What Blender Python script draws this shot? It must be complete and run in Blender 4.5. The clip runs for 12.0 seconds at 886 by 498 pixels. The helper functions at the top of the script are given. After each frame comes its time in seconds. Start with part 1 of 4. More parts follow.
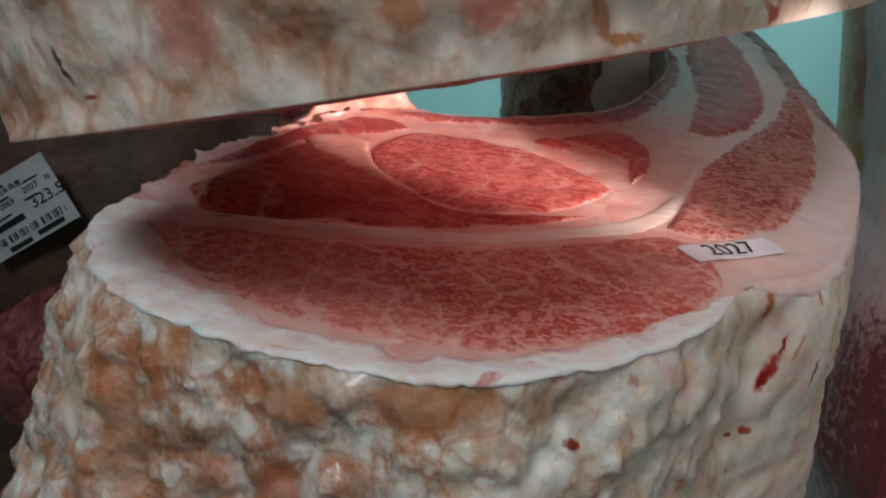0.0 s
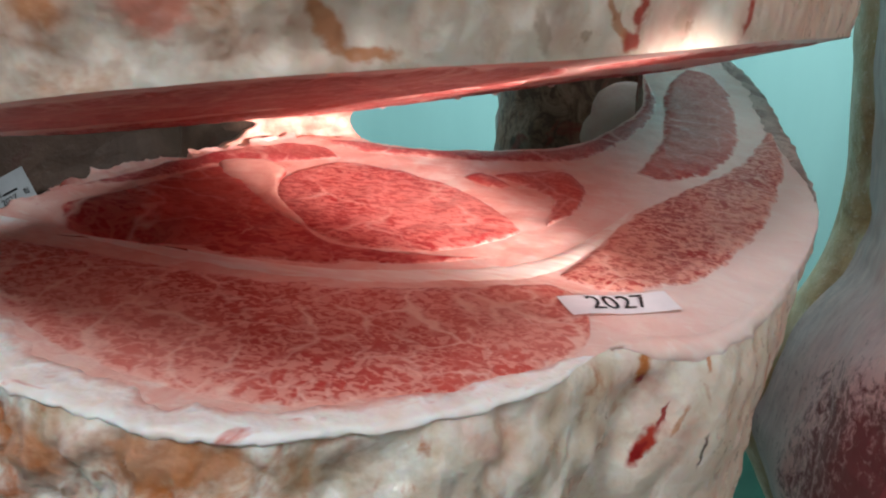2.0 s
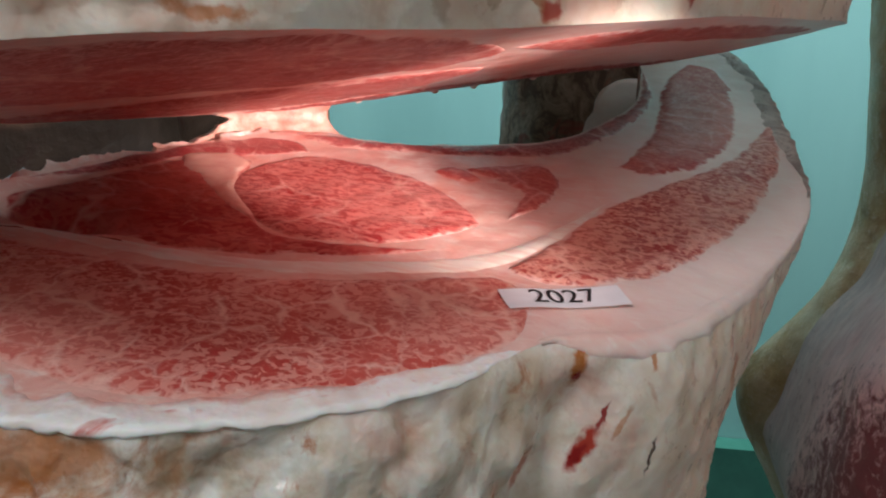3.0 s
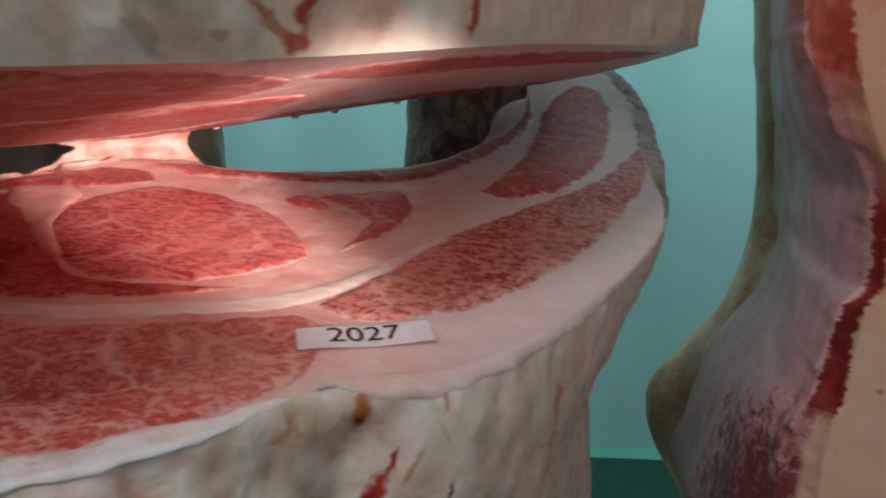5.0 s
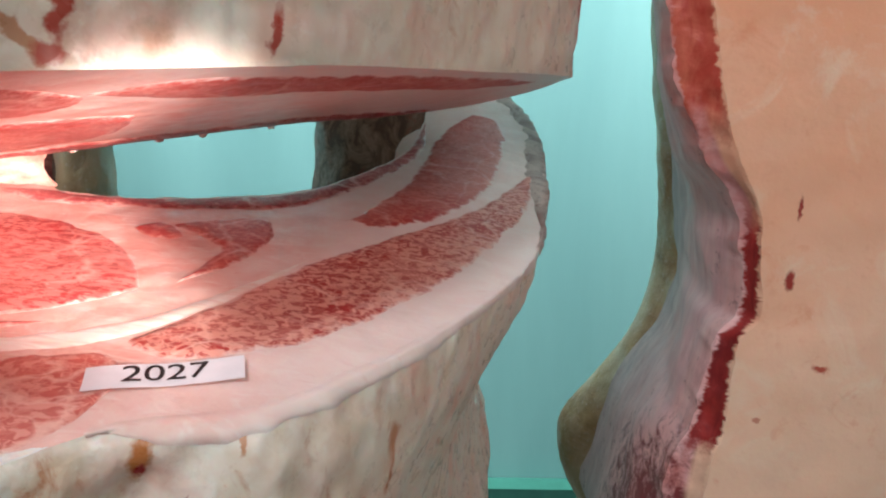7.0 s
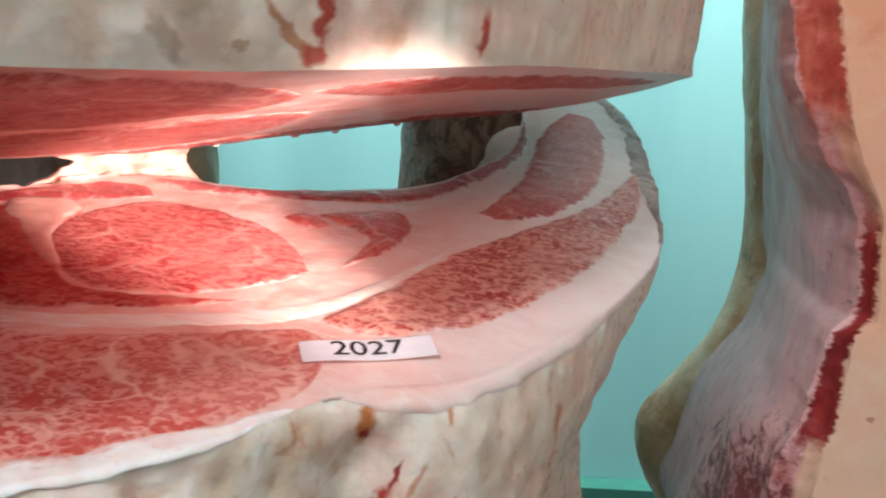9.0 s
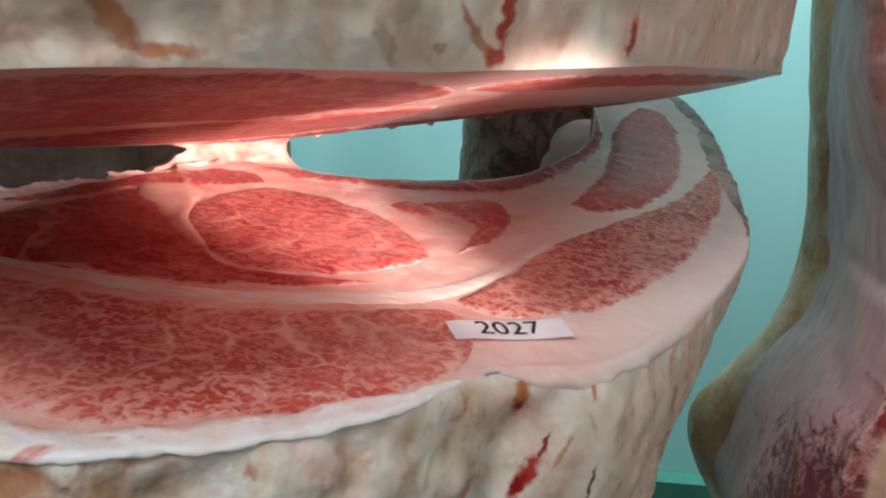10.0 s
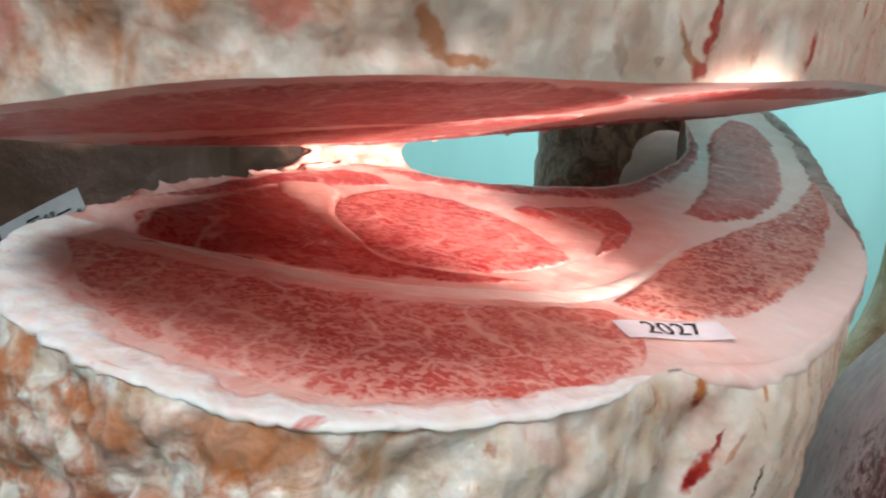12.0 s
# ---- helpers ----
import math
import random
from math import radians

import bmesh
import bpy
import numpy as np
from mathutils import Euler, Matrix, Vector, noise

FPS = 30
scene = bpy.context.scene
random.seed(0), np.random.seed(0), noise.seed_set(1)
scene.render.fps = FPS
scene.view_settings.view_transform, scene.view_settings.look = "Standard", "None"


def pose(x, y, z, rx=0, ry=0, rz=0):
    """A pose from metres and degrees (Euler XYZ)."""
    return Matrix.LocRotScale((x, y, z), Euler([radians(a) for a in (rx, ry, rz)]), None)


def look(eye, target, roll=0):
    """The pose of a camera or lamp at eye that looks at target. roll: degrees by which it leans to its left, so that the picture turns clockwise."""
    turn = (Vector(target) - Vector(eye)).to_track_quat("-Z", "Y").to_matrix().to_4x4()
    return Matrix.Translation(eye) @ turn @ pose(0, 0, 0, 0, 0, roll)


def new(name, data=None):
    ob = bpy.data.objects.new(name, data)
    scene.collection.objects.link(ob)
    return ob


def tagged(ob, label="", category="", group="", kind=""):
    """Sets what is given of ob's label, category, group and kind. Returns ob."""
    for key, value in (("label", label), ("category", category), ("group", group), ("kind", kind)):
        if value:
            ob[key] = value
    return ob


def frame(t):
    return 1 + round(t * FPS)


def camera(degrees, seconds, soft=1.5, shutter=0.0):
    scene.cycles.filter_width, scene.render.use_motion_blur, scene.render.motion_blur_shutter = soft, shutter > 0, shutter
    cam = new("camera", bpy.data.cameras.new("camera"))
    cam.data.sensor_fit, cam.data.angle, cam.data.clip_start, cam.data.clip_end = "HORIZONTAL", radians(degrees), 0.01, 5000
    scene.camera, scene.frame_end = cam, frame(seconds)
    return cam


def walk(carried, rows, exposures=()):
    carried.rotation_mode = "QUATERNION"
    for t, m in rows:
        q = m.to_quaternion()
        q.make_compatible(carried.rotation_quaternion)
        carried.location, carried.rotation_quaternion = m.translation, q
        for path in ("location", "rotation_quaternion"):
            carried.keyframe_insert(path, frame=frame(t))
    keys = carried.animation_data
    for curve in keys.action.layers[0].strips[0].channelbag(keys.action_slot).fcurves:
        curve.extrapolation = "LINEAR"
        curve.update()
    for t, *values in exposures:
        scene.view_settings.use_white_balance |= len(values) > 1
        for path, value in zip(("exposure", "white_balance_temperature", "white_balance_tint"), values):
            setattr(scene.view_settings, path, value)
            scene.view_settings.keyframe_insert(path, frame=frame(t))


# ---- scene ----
cam = camera(66.7, 12.0, 2.1, 0.5)
PATH = [
    (0, (0.017, -0.004, 1.156), (-0.072, 1.899, 0.548), -1.4),
    (0.5, (0.042, 0.004, 1.144), (-0.141, 1.91, 0.567), 0.4),
    (1, (0.065, 0.018, 1.147), (-0.127, 1.933, 0.605), 0.8),
    (1.5, (0.081, 0.025, 1.15), (-0.119, 1.943, 0.622), 0.8),
    (2, (0.105, 0.031, 1.149), (-0.109, 1.953, 0.64), 0.7),
    (2.5, (0.135, 0.041, 1.142), (-0.127, 1.956, 0.631), 0.0),
    (2.7, (0.146, 0.046, 1.137), (-0.138, 1.964, 0.645), 0.1),
    (4.3, (0.15, 0.068, 1.143), (-0.19, 1.979, 0.661), 0.1),
    (4.5, (0.163, 0.075, 1.137), (-0.104, 2.009, 0.702), 0.4),
    (5, (0.214, 0.073, 1.143), (0.045, 2.017, 0.701), -0.3),
    (5.5, (0.247, 0.087, 1.139), (0.162, 2.044, 0.739), -1.3),
    (6, (0.265, 0.086, 1.136), (0.223, 2.05, 0.762), -1.2),
    (6.5, (0.267, 0.089, 1.134), (0.287, 2.061, 0.798), -0.6),
    (6.7, (0.268, 0.091, 1.139), (0.282, 2.061, 0.791), -0.0),
    (8.3, (0.243, 0.077, 1.141), (0.195, 2.043, 0.778), 1.4),
    (8.5, (0.235, 0.069, 1.14), (0.161, 2.038, 0.799), 1.1),
    (9, (0.206, 0.069, 1.138), (0.076, 2.032, 0.778), 1.0),
    (9.5, (0.176, 0.053, 1.137), (0.008, 2.013, 0.771), 1.2),
    (10, (0.155, 0.043, 1.139), (-0.048, 1.994, 0.75), 1.7),
    (10.5, (0.13, 0.038, 1.136), (-0.088, 1.986, 0.742), 1.9),
    (11, (0.111, 0.029, 1.132), (-0.129, 1.98, 0.764), 2.7),
    (11.5, (0.105, 0.021, 1.133), (-0.15, 1.974, 0.785), 3.2),
    (12, (0.09, 0.017, 1.136), (-0.204, 1.96, 0.764), 2.9),
]
EXPOSURES = [(0.0, -0.65), (0.5, -0.62), (1.0, -0.3), (1.5, -0.08), (2.0, -0.02), (2.5, -0.42), (4.5, -0.32), (5.0, -0.7), (5.5, -0.3),
             (6.0, -0.08), (6.5, 0.1), (8.5, 0.38), (9.0, 0.38), (9.5, 0.3), (10.0, -0.1), (10.5, 0.0), (11.0, 0.18), (12.0, 0.36)]
walk(cam, [(t, look(eye, target, roll)) for t, eye, target, roll in PATH], EXPOSURES)

# ---- world and light ----
world = bpy.data.worlds.new("world")
scene.world = world
world.use_nodes = True
world.node_tree.nodes["Background"].inputs["Color"].default_value = (0.55, 0.75, 0.8, 1)
world.node_tree.nodes["Background"].inputs["Strength"].default_value = 0.02


def lamp(name, kind, m, energy, color):
    data = bpy.data.lights.new(name, kind)
    data.energy, data.color = energy, color
    ob = new(name, data)
    ob.matrix_world = m
    return data


# Added fill, no known fitting there; brightens the right flank and side carcass.
front_lamp = lamp("fill_lamp_right", "AREA", look((1.3, -0.95, 2.3), (0.5, 0.4, 1.0)), 11.5, (1.0, 0.89, 0.84))
front_lamp.size = 1.0
left_lamp = lamp("ceiling_lamp_left", "AREA", look((-0.35, -0.75, 2.4), (0.15, 0.35, 1.05)), 16, (0.92, 0.97, 1.0))
left_lamp.size = 0.4
# Added fill, no known fitting; its narrow spread brightens only the teal wall.
back_lamp = lamp("fill_lamp_wall", "AREA", look((0.3, 1.36, 2.6), (0.28, 1.75, 0.9)), 26, (0.86, 1.0, 1.0))
back_lamp.shape, back_lamp.size, back_lamp.size_y, back_lamp.spread = "RECTANGLE", 2.2, 0.4, radians(56)
torch = lamp("torch", "SPOT", look((0.56, -0.03, 1.120), (-0.05, 0.545, 1.095)), 85, (1.0, 0.83, 0.77))
torch.spot_size, torch.spot_blend, torch.shadow_soft_size = radians(14), 0.75, 0.014


# ---- materials ----
class Nodes:
    def __init__(self, name):
        self.mat = bpy.data.materials.new(name)
        self.mat.use_nodes = True
        self.tree = self.mat.node_tree
        self.bsdf = self.tree.nodes["Principled BSDF"]
        self.place = self.tree.nodes.new("ShaderNodeTexCoord").outputs["Object"]

    def add(self, kind, **inputs):
        node = self.tree.nodes.new(kind)
        for key, value in inputs.items():
            self.put(node.inputs[key.replace("_", " ")], value)
        return node

    def put(self, socket, value):
        if isinstance(value, bpy.types.NodeSocket):
            self.tree.links.new(value, socket)
        else:
            socket.default_value = value

    def stretch(self, scale, rot=(0, 0, 0), source=None):
        return self.add("ShaderNodeMapping", Vector=source or self.place, Scale=scale, Rotation=rot).outputs[0]

    def noise(self, scale, detail=4.0, rough=0.6, distortion=0.0, vector=None):
        return self.add("ShaderNodeTexNoise", Vector=vector or self.place, Scale=scale, Detail=detail, Roughness=rough, Distortion=distortion).outputs["Fac"]

    def warp(self, scale, amount, source=None):
        n = self.add("ShaderNodeTexNoise", Vector=source or self.place, Scale=scale, Detail=3.0).outputs["Color"]
        off = self.tree.nodes.new("ShaderNodeVectorMath")
        off.operation = "MULTIPLY_ADD"
        self.put(off.inputs[0], n)
        off.inputs[1].default_value = (amount,) * 3
        self.put(off.inputs[2], source or self.place)
        return off.outputs[0]

    def edges(self, scale, vector=None):
        node = self.tree.nodes.new("ShaderNodeTexVoronoi")
        node.feature = "DISTANCE_TO_EDGE"
        self.put(node.inputs["Vector"], vector or self.place)
        node.inputs["Scale"].default_value = scale
        return node.outputs["Distance"]

    def span(self, value, a, b, c=0.0, d=1.0):
        return self.add("ShaderNodeMapRange", Value=value, From_Min=a, From_Max=b, To_Min=c, To_Max=d).outputs[0]

    def math(self, op, a, b):
        node = self.tree.nodes.new("ShaderNodeMath")
        node.operation = op
        self.put(node.inputs[0], a)
        self.put(node.inputs[1], b)
        return node.outputs[0]

    def mix(self, fac, a, b):
        node = self.tree.nodes.new("ShaderNodeMix")
        node.data_type = "RGBA"
        self.put(node.inputs["Factor"], fac)
        self.put(node.inputs[6], a if isinstance(a, bpy.types.NodeSocket) else (*a, 1))
        self.put(node.inputs[7], b if isinstance(b, bpy.types.NodeSocket) else (*b, 1))
        return node.outputs[2]

    def mark(self, place, reach, lean, strength):
        """A ragged stain, or a lit patch put into the colour, round a place: reach in metres along x, y, z, leaning by
        degrees.
        """
        node = self.tree.nodes.new("ShaderNodeMapping")
        node.vector_type = "TEXTURE"
        self.put(node.inputs["Vector"], self.warp(170.0, 0.006))
        node.inputs["Location"].default_value = (place[0] + 0.003, place[1] + 0.003, place[2] + 0.003)
        node.inputs["Rotation"].default_value = (0, radians(lean), 0)
        node.inputs["Scale"].default_value = reach
        far = self.tree.nodes.new("ShaderNodeVectorMath")
        far.operation = "LENGTH"
        self.put(far.inputs[0], node.outputs[0])
        ragged_far = self.math("ADD", far.outputs["Value"], self.math("MULTIPLY", self.noise(110.0, 5.0, 0.7), 0.9))
        return self.span(ragged_far, 1.05, 1.5, strength, 0.0)

    def done(self, color, rough=0.5, bump=None, strength=0.3, distance=0.002, sss=0.0, radius=(0.006, 0.003, 0.002), spec=0.5):
        self.put(self.bsdf.inputs["Base Color"], color if isinstance(color, bpy.types.NodeSocket) else (*color, 1))
        self.put(self.bsdf.inputs["Roughness"], rough)
        self.bsdf.inputs["Specular IOR Level"].default_value = spec
        if sss:
            self.bsdf.inputs["Subsurface Weight"].default_value = sss
            self.bsdf.inputs["Subsurface Radius"].default_value = (1, 0.45, 0.3)
            self.bsdf.inputs["Subsurface Scale"].default_value = radius[0]
        if bump is not None:
            node = self.add("ShaderNodeBump", Height=bump, Strength=strength, Distance=distance)
            self.put(self.bsdf.inputs["Normal"], node.outputs[0])
        return self.mat


def fat_material(name, cream, white, stain, stain_from, stain_to, lumps=26.0, rough=0.42, pinkness=0.5, even=0.0, marks=(), bumps=0.55, blends=False):
    """Outer fat: cream with white lumps, brown-orange staining in the hollows and pink patches; stains thin out to the flank side by even."""
    n = Nodes(name)
    globs = n.tree.nodes.new("ShaderNodeTexVoronoi")
    globs.feature = "SMOOTH_F1"
    globs.inputs["Scale"].default_value = lumps * 1.7
    n.put(globs.inputs["Vector"], n.warp(40.0, 0.03, n.stretch((1, 1, 0.75))))
    base = n.math("ADD", n.math("MULTIPLY", n.noise(lumps, 5.0, 0.62, 0.6), 0.7), n.math("MULTIPLY", globs.outputs["Distance"], 0.5))
    tone = n.mix(n.span(base, 0.45, 0.72), white, cream)
    field = n.math("ADD", n.noise(lumps * 0.8, 7.0, 0.68, 1.0, n.stretch((1, 1, 0.7))), n.math("MULTIPLY", globs.outputs["Distance"], 0.12))
    if even:
        across = n.add("ShaderNodeSeparateXYZ", Vector=n.place).outputs[0]
        field = n.math("SUBTRACT", field, n.span(across, -0.1, 0.16, -0.02, even))
        tone = n.mix(n.span(across, 0.08, 0.24, 0.0, 0.8), tone, n.mix(n.span(n.noise(38.0, 4.0, 0.6, 0.6, n.stretch((1, 1, 0.5), (0, 0.5, 0))), 0.4, 0.65), (0.86, 0.68, 0.57), (0.84, 0.74, 0.64)))
    stains = n.span(field, stain_from, stain_to, 0.0, 0.85)
    tone = n.mix(stains, tone, stain)
    if even:
        folds = n.edges(lumps * 1.5, n.warp(60.0, 0.022, n.stretch((1, 1, 0.7))))
        shown = n.math("SUBTRACT", n.span(n.noise(lumps * 0.6, 3.0), 0.4, 0.62), n.span(across, -0.02, 0.18, 0.0, 0.85))
        tone = n.mix(n.math("MULTIPLY", n.span(folds, 0.0, 0.13, 0.85, 0.0), n.span(shown, 0.0, 1.0)), tone, stain)
    pink = n.span(n.noise(lumps * 0.45, 4.0, 0.6, 0.4, n.stretch((1.0, 1.3, 1.0))), 0.52, 0.72, 0.0, pinkness)
    tone = n.mix(pink, tone, (0.74, 0.34, 0.27))
    flecks = n.span(n.noise(150.0, 4.0, 0.7), 0.56, 0.72, 0.0, 0.35 if bumps > 0.3 else 0.0)
    tone = n.mix(flecks, tone, (0.9, 0.86, 0.82))
    if blends:
        border = n.add("ShaderNodeAttribute")
        border.attribute_name = "border"
        soft = n.math("ADD", border.outputs["Fac"], n.math("MULTIPLY", n.math("SUBTRACT", n.noise(110.0, 4.0, 0.65), 0.5), 0.9))
        tone = n.mix(n.span(soft, 0.1, 0.5), face_fat_tone(n), tone)
    for place, reach, lean, color, strength in marks:
        tone = n.mix(n.mark(place, reach, lean, strength), tone, color)
    relief = n.math("ADD", n.math("MULTIPLY", globs.outputs["Distance"], -0.8), n.math("ADD", n.noise(75.0, 3.0, 0.5), n.math("MULTIPLY", n.noise(260.0, 2.0, 0.5), 0.12)))
    if even:
        relief = n.math("MULTIPLY", relief, n.span(across, 0.05, 0.22, 1.0, 0.3))
    gloss = n.span(n.noise(90.0), 0.3, 0.7, rough - 0.14, rough + 0.16)
    return n.done(tone, gloss, relief, bumps, 0.004, 0.3)


def face_fat_tone(n):
    """The sawn fat: waxy white to pink, with sinew lines and traces of red."""
    tone = n.mix(n.span(n.noise(30.0, 5.0, 0.6, 0.8), 0.36, 0.64), (0.85, 0.58, 0.52), (0.76, 0.33, 0.28))
    tone = n.mix(n.span(n.noise(75.0, 6.0, 0.7, 1.0, n.stretch((1, 2.0, 1))), 0.56, 0.72, 0.0, 0.5), tone, (0.62, 0.13, 0.11))
    tone = n.mix(n.span(n.noise(55.0, 4.0, 0.6, 1.6, n.stretch((0.8, 2.0, 1), (0, 0, 0.75))), 0.54, 0.68, 0.0, 0.45), tone, (0.92, 0.8, 0.76))
    across = n.math("ADD", n.add("ShaderNodeSeparateXYZ", Vector=n.place).outputs[0], n.math("MULTIPLY", n.noise(25.0, 4.0), 0.12))
    tone = n.mix(n.span(across, 0.17, 0.27, 0.0, 0.75), tone, (0.89, 0.79, 0.77))
    return n.mix(n.span(n.noise(30.0, 3.0, 0.5, 2.0, n.stretch((0.6, 3.0, 1), (0, 0, 0.6))), 0.64, 0.72, 0.0, 0.2), tone, (0.6, 0.18, 0.15))


def muscle_material(name, red, deep, fat, fine, veins, streak, rot=0.0, vein_width=0.03, cover=0.5, contrast=0.9, hazy=0.35):
    """Marbled raw beef: a fine net and streaks of fat, a few coarser branching veins, and a border that frays into the fat round it."""
    n = Nodes(name)
    flow = n.stretch((1.0, streak, 1.0), (0, 0, radians(rot)))
    tone = n.mix(n.span(n.noise(16.0, 3.0), 0.35, 0.65), red, deep)
    density = n.span(n.noise(20.0, 3.0, 0.55), 0.3, 0.7, cover + 0.045, cover - 0.045)
    mottle = n.noise(fine, 2.0, 0.5, 0.9, flow)
    specks = n.span(n.math("SUBTRACT", mottle, density), -0.015, 0.05, 0.0, contrast)
    net = n.span(n.edges(fine * 0.9, n.warp(fine * 0.6, 1.4 / fine, flow)), 0.03, 0.15, contrast * 0.8, 0.0)
    tone = n.mix(n.math("MAXIMUM", specks, n.math("MULTIPLY", net, n.span(n.noise(50.0, 2.0), 0.35, 0.6))), tone, fat)
    lines = n.edges(veins, n.warp(70.0, 0.010, n.warp(20.0, 0.05)))
    width = n.span(n.noise(26.0, 3.0), 0.36, 0.66, -0.06, vein_width)
    tone = n.mix(n.span(n.math("SUBTRACT", lines, width), 0.0, 0.07, 0.8, 0.0), tone, (0.88, 0.57, 0.5))
    tone = n.mix(n.span(n.noise(11.0, 3.0, 0.5, 0.5), 0.42, 0.72, 0.0, hazy), tone, fat)
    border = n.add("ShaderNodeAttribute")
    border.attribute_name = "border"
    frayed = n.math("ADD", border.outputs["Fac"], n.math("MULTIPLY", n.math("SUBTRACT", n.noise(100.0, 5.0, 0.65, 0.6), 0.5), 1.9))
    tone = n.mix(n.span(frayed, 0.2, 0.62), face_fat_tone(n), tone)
    relief = n.math("ADD", mottle, n.math("MULTIPLY", n.noise(700.0), 0.3))
    return n.done(tone, n.span(n.noise(120.0), 0.3, 0.7, 0.34, 0.55), relief, 0.4, 0.001, 0.12, (0.003, 0.002, 0.001), 0.4)


_n = Nodes("face_fat")
M_FACE_FAT = _n.done(face_fat_tone(_n), _n.span(_n.noise(80.0), 0.3, 0.7, 0.28, 0.5), _n.noise(150.0, 5.0), 0.45, 0.0012, 0.25)
RED, DEEP_RED, ORANGE, BROWN, CRACK = (0.46, 0.05, 0.03), (0.3, 0.012, 0.012), (0.5, 0.16, 0.035), (0.34, 0.2, 0.1), (0.07, 0.025, 0.015)
LOWER_MARKS = (((0.0, 0.207, 1.032), (0.034, 0.03, 0.012), 0, ORANGE, 0.8), ((-0.052, 0.216, 1.03), (0.022, 0.03, 0.010), 15, ORANGE, 0.7), ((0.045, 0.214, 1.028), (0.02, 0.03, 0.008), 0, BROWN, 0.5),
               ((-0.13, 0.25, 1.0), (0.02, 0.04, 0.05), 0, ORANGE, 0.6), ((-0.06, 0.22, 0.985), (0.014, 0.03, 0.02), 20, (0.55, 0.17, 0.08), 0.7),
               ((0.162, 0.316, 1.027), (0.0036, 0.03, 0.012), 14, ORANGE, 0.95), ((0.1612, 0.316, 1.021), (0.0028, 0.03, 0.003), 0, DEEP_RED, 1.0), ((0.1632, 0.316, 1.0335), (0.0016, 0.03, 0.003), 0, RED, 0.9),
               ((0.165, 0.306, 0.99), (0.0045, 0.03, 0.013), 33, RED, 1.0), ((0.1625, 0.306, 0.987), (0.0026, 0.03, 0.007), 33, DEEP_RED, 1.0), ((0.173, 0.307, 1.003), (0.0011, 0.03, 0.008), 20, DEEP_RED, 0.95), ((0.181, 0.31, 1.0), (0.009, 0.03, 0.0015), -55, ORANGE, 0.6), ((0.194, 0.325, 1.026), (0.0014, 0.03, 0.007), 14, ORANGE, 0.8),
               ((0.195, 0.316, 0.982), (0.001, 0.03, 0.011), 10, CRACK, 0.95), ((0.157, 0.306, 0.957), (0.0045, 0.03, 0.003), 0, RED, 0.95), ((0.0528, 0.216, 1.008), (0.004, 0.02, 0.003), 40, DEEP_RED, 0.95),
               ((0.292, 0.55, 0.895), (0.0022, 0.06, 0.028), 4, RED, 0.9), ((0.288, 0.53, 0.945), (0.0013, 0.06, 0.006), 4, RED, 0.8), ((0.147, 0.3056, 0.955), (0.003, 0.03, 0.002), 0, DEEP_RED, 0.9), ((0.14, 0.29, 0.985), (0.0016, 0.03, 0.012), 25, (0.5, 0.16, 0.1), 0.7))
UPPER_MARKS = (((0.149, 0.305, 1.176), (0.0022, 0.045, 0.016), 10, RED, 0.95), ((0.1385, 0.299, 1.168), (0.002, 0.045, 0.014), -30, ORANGE, 0.75), ((0.1455, 0.302, 1.161), (0.0045, 0.045, 0.004), 0, RED, 0.9),
               ((0.1685, 0.322, 1.17), (0.006, 0.045, 0.006), 0, BROWN, 0.35), ((0.1515, 0.308, 1.188), (0.002, 0.045, 0.002), 0, DEEP_RED, 0.9),
               ((0.2025, 0.352, 1.175), (0.0019, 0.045, 0.011), 13, RED, 0.95), ((0.238, 0.392, 1.2), (0.002, 0.045, 0.006), 10, RED, 0.85), ((0.111, 0.275, 1.163), (0.0026, 0.045, 0.010), -10, BROWN, 0.5),
               ((0.116, 0.279, 1.174), (0.008, 0.045, 0.010), 0, BROWN, 0.4), ((0.127, 0.288, 1.162), (0.0016, 0.045, 0.002), 0, BROWN, 0.5), ((0.055, 0.204, 1.161), (0.003, 0.045, 0.009), -20, ORANGE, 0.8),
               ((0.064, 0.212, 1.1535), (0.008, 0.045, 0.0028), 0, ORANGE, 0.85), ((0.022, 0.177, 1.164), (0.010, 0.045, 0.010), 0, (0.62, 0.18, 0.13), 0.75), ((0.0, 0.175, 1.17), (0.007, 0.045, 0.018), 0, ORANGE, 0.75),
               ((-0.026, 0.177, 1.158), (0.012, 0.045, 0.016), -30, ORANGE, 0.6), ((-0.062, 0.179, 1.16), (0.012, 0.045, 0.014), 0, (0.6, 0.16, 0.11), 0.7), ((-0.108, 0.185, 1.15), (0.0014, 0.045, 0.010), -30, CRACK, 0.95),
               ((-0.099, 0.182, 1.1405), (0.004, 0.045, 0.0013), 10, DEEP_RED, 0.95), ((-0.13, 0.207, 1.14), (0.012, 0.045, 0.014), 0, ORANGE, 0.6), ((-0.17, 0.252, 1.14), (0.01, 0.045, 0.02), 0, (0.6, 0.2, 0.12), 0.6),
               # Orange-red light on the upper quarter's right end, painted into the colour.
               ((0.372, 0.642, 1.24), (0.012, 0.035, 0.16), 0, (0.55, 0.1, 0.07), 0.9))
M_COVER = fat_material("fat_cover", (0.62, 0.49, 0.36), (0.86, 0.84, 0.79), (0.5, 0.165, 0.06), 0.545, 0.67, 46.0, 0.32, 0.6, 0.11, LOWER_MARKS, 0.8)
